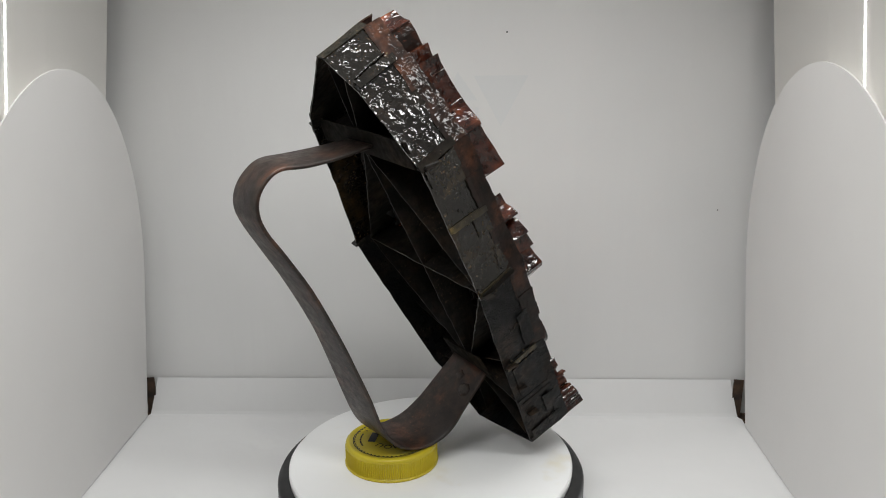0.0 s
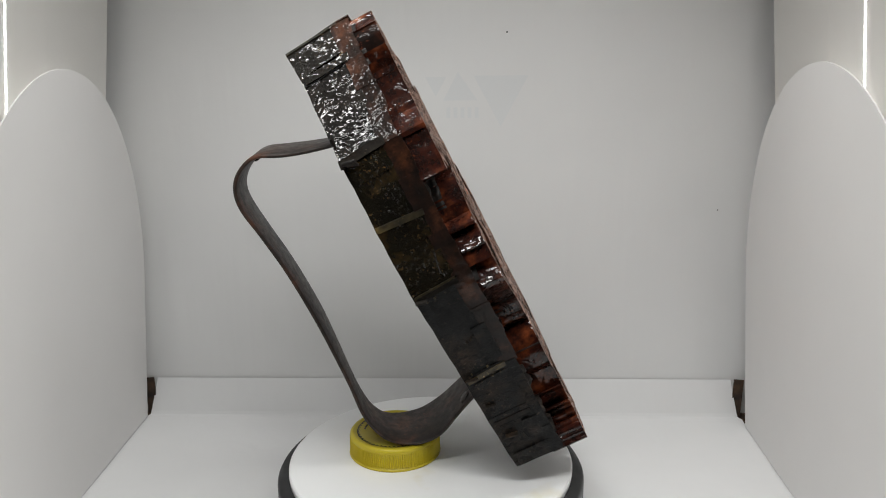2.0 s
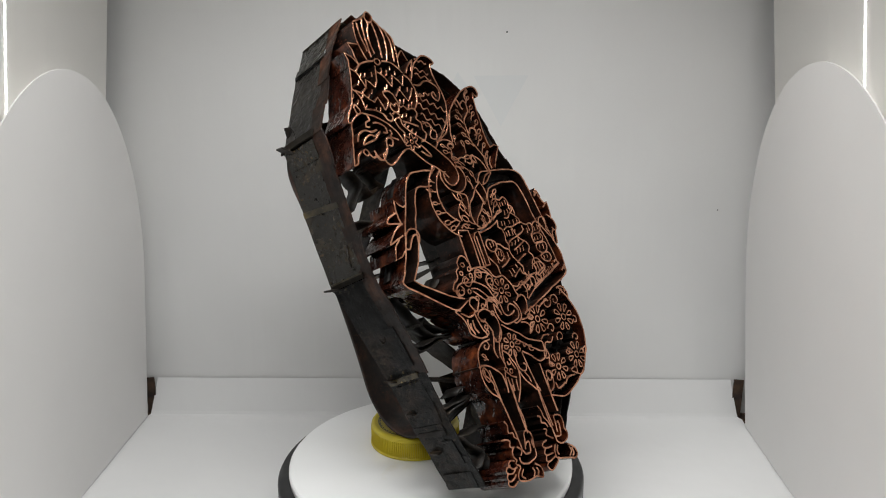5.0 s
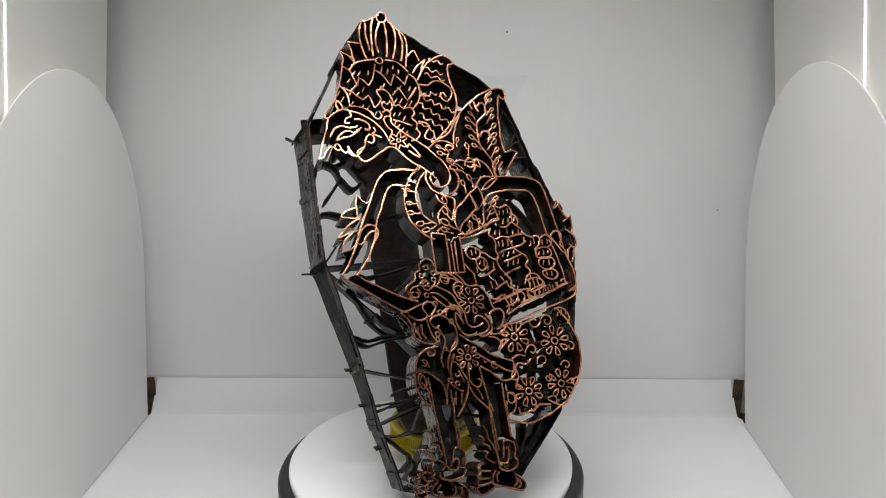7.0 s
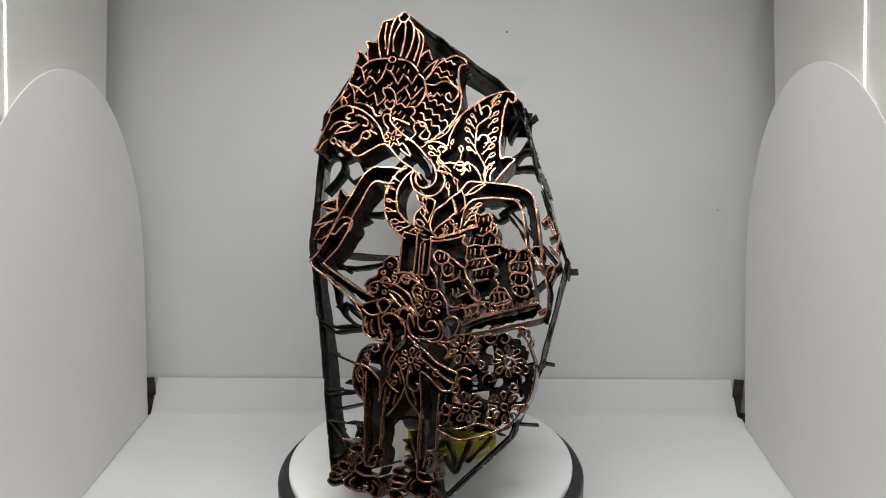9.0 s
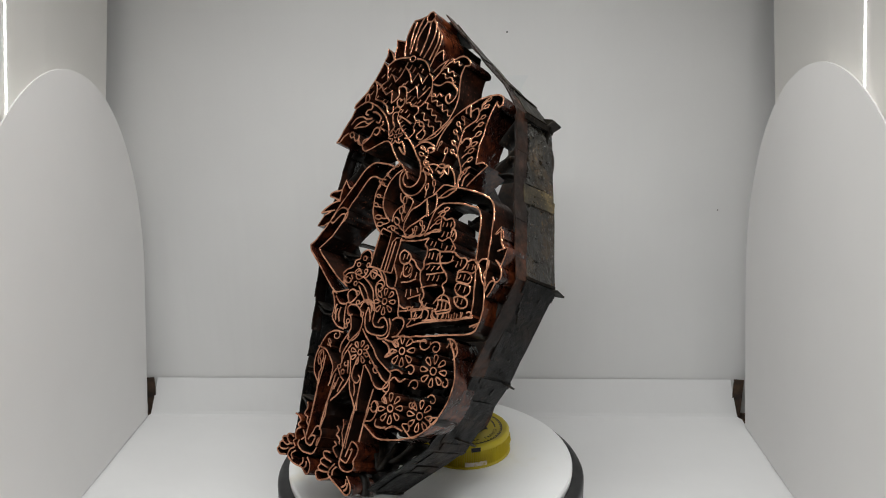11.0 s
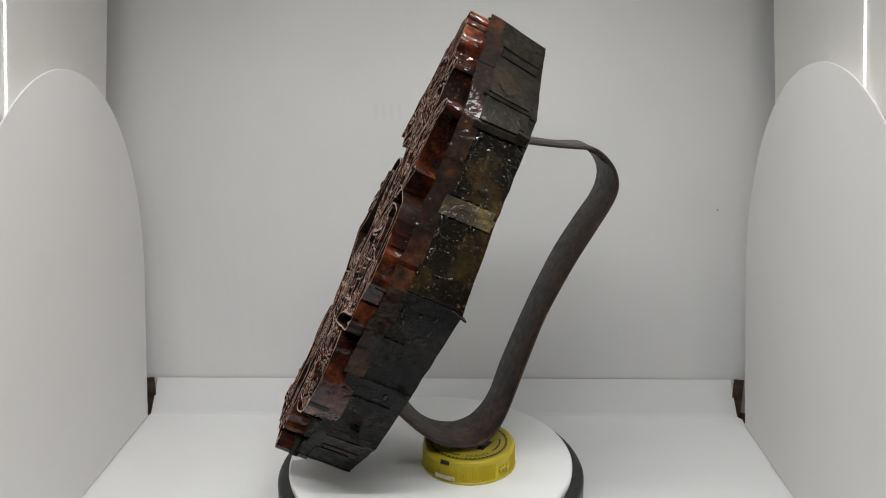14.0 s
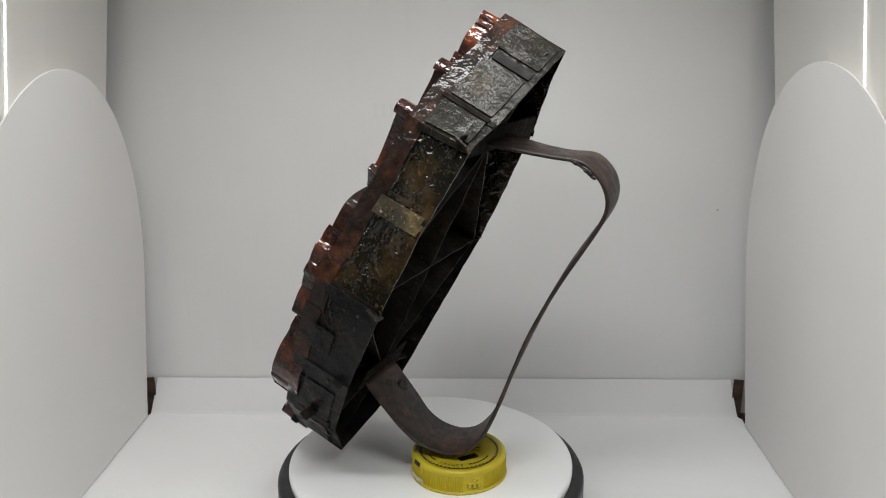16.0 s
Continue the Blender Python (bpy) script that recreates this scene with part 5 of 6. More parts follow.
    strip([(-5.7, 165.9), (-1.2, 165.9), (4.4, 165.2), (12.7, 165.3)])
    strip([(12.7, 170.9), (15.5, 167.4), (18.3, 163.2), (19, 157.6)])
    strip([(15.4, 178), (17.5, 180.9), (20.9, 180.2), (24.4, 178.1), (23.8, 173.8), (20.3, 172.4), (16.8, 173.8)], True)
    tick(18.9, 178.7, 0, -3.5)
    tick(21.6, 179.5, 0, -3.5)
    strip([(21, 172.4), (23.8, 173.8), (27.3, 171.7), (28, 168.2), (24.5, 165.3), (21.7, 168.1)], True)
    tick(23.8, 171.7, -0.7, -2.8)
    tick(25.9, 171.7, 0, -3.5)
    tick(28.7, 168.2, -0.7, -2.8)
    tick(32.1, 169.6, 0, -3.5)
    tick(21, 167.4, 0, -3.5)
    strip([(24.4, 177.3), (27.9, 175.9), (30, 173.8), (32.1, 172.4), (34.9, 171)])
    strip([(33.5, 191.7), (32.1, 187.4), (34.9, 185.2), (35.6, 181), (34.9, 177.4), (36.3, 173.9), (34.9, 170.3), (35.6, 167.5), (37, 164.7)])
    strip([(40.5, 197.4), (39.1, 201.8), (38.4, 206.1), (41.9, 204.7), (46.8, 206.1), (49.6, 201.8), (48.2, 197.5)])
    tick(41.2, 203.2, -0, -2.9)
    tick(44, 203.2, -0, -2.9)
    tick(46.8, 204, -0, -3.3)
    strip([(48.2, 200.4), (51.7, 198.9), (53.1, 194.6), (51.6, 191.8)])
    tick(43.3, 197.5, -0.7, -3.6)
    tick(46.1, 197.5, -0, -2.9)
    tick(48.9, 198.2, -0, -3.6)
    tick(51, 198.2, -0.7, -2.9)
    strip([(40.5, 192.4), (44.7, 191.7), (48.2, 194.6), (52.3, 191.8), (55.1, 188.9), (53.7, 186)])
    tick(39.8, 190.3, -0.7, -3.6)
    tick(37, 190.2, -0.7, -2.9)
    tick(44.7, 190.3, -0, -2.9)
    tick(48.8, 189.6, -0.7, -3.6)
    tick(52.3, 190.3, -0, -2.9)
    strip([(36.3, 184.5), (40.5, 186), (44.6, 185.3), (48.8, 186), (55.1, 186.8), (57.2, 185.4)])
    tick(37.7, 183.1, 0, -3.6)
    tick(40.5, 183.8, -0, -4.3)
    tick(43.9, 183.9, -0, -4.3)
    tick(47.4, 183.2, -0.7, -2.1)
    strip([(37, 175.3), (41.8, 177.4), (46.7, 178.2), (52.3, 179.6), (56.5, 181.8)])
    strip([(44.6, 185.3), (46, 181.7), (47.4, 178.2), (50.2, 175.4)])
    tick(40.4, 175.3, -1.4, -2.8)
    tick(43.9, 176, -1.4, -3.5)
    tick(47.4, 176.8, -0.7, -2.8)
    tick(55.1, 184.6, -0, -3.6)
    strip([(57.2, 185.4), (60.7, 183.9), (64.1, 184.7), (66.2, 182.6), (64.8, 178.3), (62, 176.1), (62.6, 171.2)])
    tick(59.9, 181.8, -0.7, -3.6)
    tick(62, 183.2, -0, -3.6)
    strip([(66.2, 182.6), (69.7, 184.7), (73.2, 184), (74.5, 179.8), (71.7, 176.9), (66.8, 176.9), (63.4, 176.2)])
    tick(67.6, 181.9, -0, -3.5)
    tick(71.1, 182.6, -0, -3.6)
    strip([(62.7, 175.4), (66.8, 176.9), (71, 176.2), (73, 173.4), (71.6, 170.6), (66.8, 170.5), (62.6, 170.5)], True)
    tick(64.7, 174.7, -0.7, -2.8)
    tick(67.5, 175.5, -0, -3.5)
    tick(71, 174.8, -0.7, -2.1)
    strip([(64, 169.1), (68.1, 169.8), (73, 169.2), (74.3, 165.6), (71.5, 162.8), (66.7, 162.8), (63.3, 165.6)], True)
    tick(66.7, 168.4, -0.7, -3.5)
    tick(70.2, 168.4, -0, -3.5)
    strip([(64.6, 160.7), (68.7, 162.1), (73.6, 161.4), (74.9, 158), (71.4, 155.8), (66.6, 157.2)], True)
    tick(67.4, 160.7, -0, -2.8)
    tick(70.8, 160.7, -0, -2.8)
    strip([(50.2, 175.4), (54.3, 172.6), (55.7, 169), (53.6, 166.2), (56.3, 162.7), (55.6, 158.5), (57.7, 156.4)])
    strip([(39.8, 169.7), (44.6, 171.1), (49.5, 172.5), (52.9, 174)])
    tick(42.5, 169.7, -0.7, -3.5)
    tick(46, 170.4, -0.7, -3.5)
    tick(49.5, 171.1, -0.7, -3.5)
    strip([(37, 164.7), (40.4, 160.5), (42.5, 157), (41.8, 153.6), (44.6, 150.8), (48.7, 150.8), (52.1, 151.5)])
    strip([(38.4, 161.2), (43.9, 163.4), (50.1, 165.5)])
    strip([(52.8, 156.4), (58.4, 157.8), (62.5, 156.5), (64.5, 153), (60.4, 150.2), (55.5, 148.8), (53.5, 151.5), (52.1, 146.7), (54.8, 144.6)])
    tick(54.9, 155, -0.7, -4.2)
    tick(57.7, 155.1, -0, -3.5)
    tick(60.4, 155.1, -0, -3.5)
    tick(57.6, 148.1, -0.7, -2.8)
    tick(60.4, 148.8, -0.7, -3.5)
    tick(63.1, 150.2, -0, -3.5)
    tick(66.6, 150.9, -0, -3.5)
    tick(70, 152.4, -0, -3.5)
    tick(73.5, 153.8, -0.7, -3.5)
    strip([(72.5, 181.9), (75.1, 174.8), (77.7, 164.3), (79.6, 153.1), (76.9, 151.7), (67.2, 147.5), (53.5, 144.6), (46.6, 142.5)])
    strip([(85.3, 164.3), (86.6, 157.3), (86.4, 150.4), (83.6, 146.9)], outer=True)
    strip([(76.2, 153.8), (78.3, 155.2), (81, 152.4)], outer=True)
    strip([(80.9, 146.9), (86.4, 150.4)], outer=True)
    strip([(37, 136.2), (46.6, 141.1), (60.3, 145.4), (74.1, 150.3), (81, 152.4)], sharp=True)
    strip([(86.4, 150.4), (85, 144.8), (77.4, 141.3), (63.7, 137.8), (50, 133.6), (36.3, 130.1), (29.5, 128.6)])
    strip([(-22.5, 155.2), (-26.7, 156.6), (-24.7, 160.1), (-19.9, 162.9), (-19.3, 167.2), (-15.8, 169.3), (-15.9, 172.1), (-11.8, 175.7), (-7.6, 173.6), (-6.8, 170.8)])
    strip([(-25.6, 155.9), (-23.8, 151.7), (-19.6, 149.7)])
    circle(-12, 170, 1.4)
    circle(-15.7, 165.1, 1.4)
    circle(-7.8, 166.5, 1.4)
    circle(-8.1, 162.3, 1.4)
    circle(-13.8, 153.2, 1.4)
    circle(-9.2, 147.3, 1.4)
    scroll(-21.1, 154.5, 3.8, 60, 0.90)
    scroll(-13.6, 160.2, 3.1, 200, 0.90, [(-7.3, 158.1), (-4.6, 160.9), (-3.9, 163.8)])
    scroll(-0.4, 161.7, 3.1, 150, 0.90, [(4.4, 161.7), (7.2, 159.6)])
    scroll(7.3, 154, 3.5, 150, 0.90, [(6, 149.8), (9.5, 147.1)])
    strip([(5.8, 165.2), (9.3, 161.7), (12.1, 157.5), (15.6, 156.2), (19.7, 156.2), (23.2, 152.7), (26, 147.9), (27.4, 142.4), (29.4, 139.6)])
    flower(14.3, 147.1, 8.3, 8, 0.2)
    strip([(-11.4, 154.6), (-6.5, 153.2), (-2.3, 149.8), (0.5, 146.3), (5.4, 142.9), (7.5, 139.5)])
    strip([(-8, 158.1), (-3.1, 156), (1.8, 152.6), (4.6, 147.7), (6.7, 143.6), (8.9, 138.8), (9.6, 133.3), (13.1, 130.6), (17.8, 131.3), (19.9, 132.7)])
    strip([(-10.6, 152.5), (-6.4, 148.4), (-2.2, 144.9), (2.6, 142.2)])
    strip([(-3.5, 138.7), (-2.2, 142.8), (1.2, 144.3), (4.7, 142.2), (6.1, 138.8), (5.5, 136.7)])
    strip([(-4.9, 140.8), (-2.2, 144.2), (1.9, 145.6), (6, 144.3)])
    strip([(-11.1, 140), (-13.8, 137.2), (-12.4, 133.8), (-9.6, 132.5), (-7.5, 129), (-6, 124.3), (-8, 118.8), (-9.9, 113.4), (-9.1, 108.7)])
    strip([(-12.5, 139.3), (-7.7, 140), (-3.5, 138), (0.7, 133.9), (2.1, 128.4), (0.8, 123.6), (-2.5, 119.5), (-3.8, 116.8)])
    strip([(-13, 133.8), (-11, 132.4), (-8.2, 133.8)])
    strip([(2.7, 140.8), (2.7, 135.3), (4.2, 130.5), (6.9, 127.1), (11.1, 125.8), (15.8, 125.8)])
    strip([(2.7, 140.8), (4.7, 138.8), (6.9, 134.6), (6.9, 132.6)])
    strip([(15.8, 125.8), (21.3, 127.2), (23.3, 131.3), (21.2, 135.4), (17.8, 137.5), (15.1, 136.1), (14.4, 133.3)])
    strip([(15.8, 125.8), (17.9, 124.5), (22, 125.2), (24.7, 127.9), (24.7, 133.4), (21.9, 138.2)])
    strip([(3.5, 127.1), (7, 124.4), (11.8, 121), (16.6, 117.7), (21.4, 113.6), (27.5, 110.3), (32.9, 108.3)])
    strip([(-6.6, 118.8), (-3.8, 117.5), (-1.1, 118.9), (1.5, 122.3), (2.2, 125.7)])
    strip([(-6, 125), (-6.6, 121.5), (-5.2, 118.8)], back=-14, thick=1.2)
    circle(-0.4, 135.6, 1.4)
    circle(-6.7, 141.8, 1.4)
    circle(-10.2, 129, 1.4)
    circle(-10.8, 125.6, 1.4)
    strip([(-17.4, 146.2), (-14.7, 149), (-11.3, 148.3), (-9.1, 145.6), (-11.1, 142.1), (-13.8, 140), (-16, 142.7)], True)
    strip([(-31.2, 144), (-27.1, 144.7), (-22.3, 146.2), (-17.5, 148.3)])
    strip([(-31.2, 144), (-27.6, 139.9), (-25.4, 135.1), (-24.6, 128.9), (-21.1, 125.5), (-16.3, 123.5), (-11.5, 123.5)], outer=True)
    strip([(-27, 142), (-22.1, 138.6), (-17.3, 138.6), (-14.6, 140.7)], outer=True)
    strip([(-16.2, 139.3), (-15.1, 133.8), (-13.6, 128.3), (-10.8, 124.2)], sharp=True)
    strip([(-22, 134.4), (-22.6, 131), (-21.1, 126.9)], back=-14, thick=1.2)
    strip([(-19.3, 135.8), (-19.8, 131), (-17.7, 126.9)], back=-14, thick=1.2)
    strip([(-23.4, 137.2), (-24.1, 135.1), (-23.3, 130.3)], back=-14, thick=1.2)
    strip([(24.7, 137.5), (27.4, 139.6), (32.2, 140.3), (34.3, 137.6), (33.6, 132.8), (31.5, 129.3), (28.1, 127.9)])
    strip([(26, 147.9), (30.8, 146.5), (34.9, 148.6), (37, 145.9), (38.4, 141.1), (36.3, 136.9)])
    tick(38.4, 143.1, -0.7, -4.1)
    tick(41.8, 145.2, -0.7, -4.1)
    tick(45.2, 147.3, -0, -4.1)
    tick(43.2, 153.6, -0.7, -4.2)
    strip([(37, 145.9), (41.8, 148), (48, 149.4), (50, 146.7), (48.7, 142.5)])
    strip([(46.6, 153.6), (45.2, 148), (45.9, 143.9)])
    strip([(-10.7, 121.5), (-18.2, 120.8), (-23, 118), (-25.6, 113.2), (-26.8, 107.8), (-28, 101.1), (-26.5, 94.4), (-23.6, 89.8), (-19.5, 86.5)], outer=True)
    strip([(-28.2, 107.8), (-23.4, 107.9), (-18.6, 105.9), (-14.5, 102.6), (-11, 98.6), (-10.2, 93.9), (-9.4, 87.9)])
    scroll(-16.1, 118.1, 3.4, 60, 0.90)
    scroll(-20.8, 111.9, 2.7, 120, 0.80, [(-18, 109.9)])
    strip([(-24, 105.2), (-24.6, 101.8), (-22.5, 99.1), (-20.4, 95.1), (-21, 91.8)], outer=True)
    strip([(-26, 103.8), (-24.1, 106.5), (-21.9, 103.8), (-21.2, 99.8), (-23.1, 97.1), (-25.2, 99.8)], True, outer=True)
    strip([(-19.9, 103.9), (-19, 95.2), (-18.8, 85.2), (-17.2, 72), (-16.3, 62.3), (-15.4, 53.9)], sharp=True, outer=True)
    strip([(-10.1, 86.6), (-8.9, 95.3), (-7.6, 98.6)], sharp=True)
    strip([(-3.8, 116.8), (-5.8, 112.1), (-6.4, 108), (-5, 104), (-5.6, 101.3)])
    strip([(-1.1, 116.2), (-3.7, 111.4), (-5, 105.3)])
    strip([(-3.8, 112.1), (0.4, 108.7), (2.5, 104), (4.6, 98.7), (4, 92), (0.1, 84.7), (-4.5, 78.7)])
    circle(-5.9, 100.3, 1.4)
    circle(-1.8, 98, 1.4)
    scroll(-1.6, 103.7, 2.4, 60, 0.80, [(1.2, 102), (2.6, 98)])
    strip([(-6.2, 98.6), (-2.8, 95.3), (1.3, 92.7)], sharp=True)
    strip([(-6.9, 95.3), (-6.6, 78.7), (-5.1, 68.9), (-6.2, 59.1)], sharp=True)
    strip([(-3.5, 94), (-4.7, 86)], sharp=True)
    strip([(-0, 92), (-1.3, 85.4)], sharp=True)
    strip([(7.2, 109.5), (5.9, 102.7), (6.6, 97.4), (9.4, 94.7), (12.1, 94.8), (13.4, 98.1), (11.3, 99.4)])
    strip([(13.3, 106.2), (14.8, 95.5), (16.2, 85.5), (18.3, 78.9)], sharp=True)
    strip([(4.6, 98.7), (6.7, 92.1), (10.1, 86.8), (14.9, 81.5), (17.6, 78.9)])
    strip([(9.4, 94.1), (12.1, 90.1), (12.8, 86.2)], sharp=True)
    strip([(16.9, 78.9), (17.7, 62.6), (18.4, 55.5)], sharp=True)
    flower(7.1, 112.8, 7.5, 8, 0.0)
    strip([(11.8, 115.6), (18, 110.9), (23.5, 106.9), (30.3, 102.3), (35, 101.6), (35.7, 107), (32.9, 108.3)])
    strip([(14, 106.8), (19.4, 102.9), (26.2, 96.9), (31.6, 96.3), (35.7, 99), (36.3, 103)])
    scroll(23.5, 106.9, 3, 300, 0.80)
    scroll(18, 110.2, 1.7, 300, 0.70)
    strip([(22, 123.8), (26.8, 122.5), (29.5, 119.1), (27.5, 115), (31.6, 117.8), (33.6, 121.2)])
    strip([(23.4, 125.2), (27.5, 125.2), (31.5, 125.9), (34.9, 129.4)])
    strip([(70.5, 136.5), (75.2, 130.4), (79.2, 122.9), (81.7, 114.1), (81.6, 105.4), (79.4, 96), (74.6, 87.4), (68.5, 80.1), (59.7, 74.8), (49.7, 70.7), (39.7, 68.7), (32.4, 71.2), (26.3, 73.8)], outer=True)
    strip([(26.2, 94.9), (26.3, 82.3), (27, 62.7)], sharp=True)
    strip([(26.3, 75.1), (31.7, 77.1), (33.7, 82.4), (33, 87.7), (29.6, 88.3), (28.3, 85)])
    strip([(68.4, 136.5), (72.6, 137.2), (75.9, 135.1), (77.9, 130.4), (76.5, 126.3)], outer=True)
    tick(73.2, 135.8, -0.7, -3.4)
    tick(76, 136.5, -0.1, -4.1)
    tick(70.5, 134.4, -0.7, -2.7)
    flower(39, 121.9, 9.5, 8, 0.3)
    flower(65.5, 116.7, 9.5, 8, 0.1)
    flower(43.1, 87.8, 9.1, 8, 0.3)
    flower(65.2, 89.9, 9.1, 8, 0.1)
    scroll(49.2, 112.5, 4.1, 170, 0.90)
    scroll(55.3, 105.2, 4.1, 200, 0.90)
    scroll(70.7, 100.6, 3.7, 170, 0.90)
    scroll(57.2, 94.5, 3, 60, 0.90)
    scroll(75.6, 112.1, 3, 90, 0.90)
    scroll(30.3, 84.3, 3.7, 80, 0.80)
    scroll(58.4, 80, 3.7, 160, 0.80, [(63.1, 76.8), (67.8, 78.8)])
    scroll(53.4, 130.2, 4.8, 30, 1.10)
    scroll(62.2, 129.6, 4.4, 160, 1.10)
    strip([(35, 108.4), (39.7, 110.4), (44.5, 109.1)])
    strip([(36.3, 102.3), (39, 105.7), (43.8, 104.4), (47.8, 107.1)])
    strip([(37, 95.7), (35.7, 92.3), (38.4, 90.4)], back=-14, thick=1.2)
    strip([(35, 79.1), (35.7, 75.2), (40.4, 75.2), (43.7, 76.6)], back=-14, thick=1.2)
    strip([(43.7, 75.3), (49.1, 78.6), (56.4, 78)], back=-14, thick=1.2)
    strip([(44.5, 128.8), (50, 130.8), (54.8, 131.6)], back=-14, thick=1.2)
    drop(36.3, 103, 35, 95.6)
    drop(78, 92.7, 73.3, 88.7)
    drop(30.2, 124.6, 34.3, 123.9)
    drop(29.5, 118.4, 32.9, 120.5)
    strip([(-21, 92.8), (-17.8, 78.8), (-16, 63.1), (-15.5, 51.7), (-13.9, 48.7)], sharp=True, outer=True)
    strip([(-5.4, 90), (-6.9, 76.7), (-6.6, 61.1)], sharp=True)
    strip([(-13.9, 48.7), (-9.5, 48.4), (-7.9, 52.1), (-8, 54.8), (-10.4, 54.6), (-12.4, 52.4)])
    strip([(-12.7, 51.1), (-10.5, 57.3), (-9.9, 59.8), (-7.3, 61.3), (-4.1, 58.6), (-3.7, 53.8), (-4.7, 49.4)])
    strip([(-19.9, 48.7), (-19.9, 45.5), (-15.2, 43.1), (-9.9, 43.2), (-5.9, 44.3), (-4.1, 48.6)])
    strip([(-4.7, 49.4), (-5.4, 52.9), (-3.2, 55.7)])
    strip([(-22.9, 72.5), (-21.3, 69.5), (-22.3, 65), (-18.8, 63.7), (-18.7, 61), (-16.1, 59.1)], outer=True)
    strip([(-30.1, 62.7), (-25.9, 61.8), (-23.4, 60), (-24.8, 57), (-21.4, 55.6)], outer=True)
    strip([(-22.1, 55.8), (-24.7, 53.7), (-24.7, 50.4), (-23, 48.1), (-24.8, 46.6), (-21.7, 43.9)], outer=True)
    strip([(-19.2, 55.2), (-16.2, 51.9), (-18.4, 49.1)])
    strip([(-25.1, 48.6), (-28.5, 50), (-31.1, 47.9), (-28.2, 44.7), (-24.5, 44.5)], outer=True)
    strip([(-29.7, 47.6), (-33.6, 46.6), (-34.1, 44.1), (-30.1, 42.5), (-26.9, 43.8)], outer=True)
    strip([(-32.8, 43.8), (-35.4, 41.8), (-33.8, 38.9), (-29.3, 39.8), (-27.5, 41.3)], outer=True)
    strip([(-35.1, 39.8), (-36.3, 37.5), (-32.4, 35.3), (-27.7, 36.8)], outer=True)
    strip([(-21.9, 43.3), (-25.5, 40.2), (-26.2, 37.1), (-23.6, 35.2), (-16.6, 33.6), (-10.6, 33.5), (-5.9, 31.1), (-4.4, 34.1), (-5.7, 38.3), (-8.9, 41)], outer=True)
    strip([(-20, 41.6), (-23, 38.3), (-20.6, 35.8)], outer=True)
    strip([(-12.2, 39.8), (-11.5, 36.4), (-13.5, 34.2)], outer=True)
    strip([(-8.8, 38.4), (-7.9, 35.5), (-9.9, 33.4)], back=-14, thick=1.2)
    strip([(16.2, 85.9), (16.1, 68.7), (16.8, 54.9), (16.9, 48.8)], sharp=True)
    strip([(27.7, 83.8), (26.9, 73.5), (27.4, 62.3)], sharp=True)
    strip([(16.9, 48.8), (22.2, 47.7), (23.7, 50.7), (24.4, 56.8), (22.6, 55.8)], outer=True)
    strip([(20.5, 50.7), (21.3, 57.4), (22.1, 60.6), (24.6, 60.8), (28.1, 58.7), (28.7, 54.5), (27.7, 50.6), (29.5, 48.1)], outer=True)
    strip([(16.9, 48.8), (17.6, 45.2), (21.8, 43), (26.9, 43.9), (29.2, 46.8), (28.5, 50.4)], outer=True)
    strip([(10.4, 71.2), (12.1, 68.2), (12.5, 63.3), (14.7, 59.4), (16.2, 55.7)], sharp=True)
    strip([(6.8, 65.8), (9.5, 63.9), (8.7, 60.7), (11.6, 59.4), (13.2, 56.3)])
    strip([(8.6, 56.6), (11.4, 55.4), (9.3, 53.1), (11.8, 50.5), (14.5, 48.6)])
    strip([(8.4, 49.3), (4.5, 49.4), (2.6, 47.8), (5.1, 45.3), (11.2, 44.6)])
    strip([(4.4, 45.4), (2.3, 43.2), (4.2, 41.4), (10.3, 40.8)])
    strip([(3.5, 41.6), (2, 38.6), (5.5, 37.2), (12, 38.4)])
    strip([(4, 37.5), (1.3, 35.5), (4.2, 31.5), (11, 33.9), (14, 36.6)], outer=True)
    strip([(14.3, 44.6), (11.9, 41.1), (11.7, 37.1), (16.6, 34.7), (24, 32.3), (29.2, 30.5), (32.1, 32.6), (31.4, 36.1), (28.8, 38.7), (26.1, 40.7)], outer=True)
    strip([(16.4, 43.5), (14.1, 40.6), (15, 37.7)])
    strip([(26.5, 39.2), (27.2, 35.7), (24.3, 33.6)], outer=True)
    strip([(28.5, 37.4), (29.2, 33.9), (27.2, 32.3)], back=-14, thick=1.2)

    # scales under the sash and curls of the waist
    strip([(22.5, 161.1), (28.8, 163.2), (33.1, 165.6)], back=-14, thick=0.95)
    strip([(31.3, 152.6), (35.2, 154.6), (39.1, 157.0)], back=-14, thick=0.95)
    strip([(39.1, 157.7), (40.4, 153.5), (44.5, 151.3), (45.4, 147.8), (43.2, 143.3), (36.5, 141.3)], back=-14, thick=0.95)
    strip([(28.2, 143.9), (35.3, 146.6), (43.0, 149.3), (51.5, 151.2)], back=-14, thick=0.95)
    strip([(51.2, 154.1), (53.2, 157.9), (55.4, 160.3), (59.2, 160.3), (61.9, 157.8), (63.5, 153.9), (59.2, 151.8), (54.6, 150.1), (51.8, 150.2), (53.8, 146.7), (57.2, 145.2)], back=-14, thick=0.95)
    tick(28.3, 157.9, 0.9, -4.6)
    tick(31.5, 158.9, 1.3, -3.9)
    tick(35.7, 160.6, 1.7, -2.8)
    tick(38.9, 162.3, 1.7, -2.8)
    tick(54.1, 156.1, 0.2, -3.5)
    tick(57.0, 157.1, 0.5, -3.5)
    tick(59.8, 157.8, 0.6, -3.2)
    tick(56.3, 148.7, 0.9, -2.4)
    tick(60.5, 149.7, 0.6, -2.5)
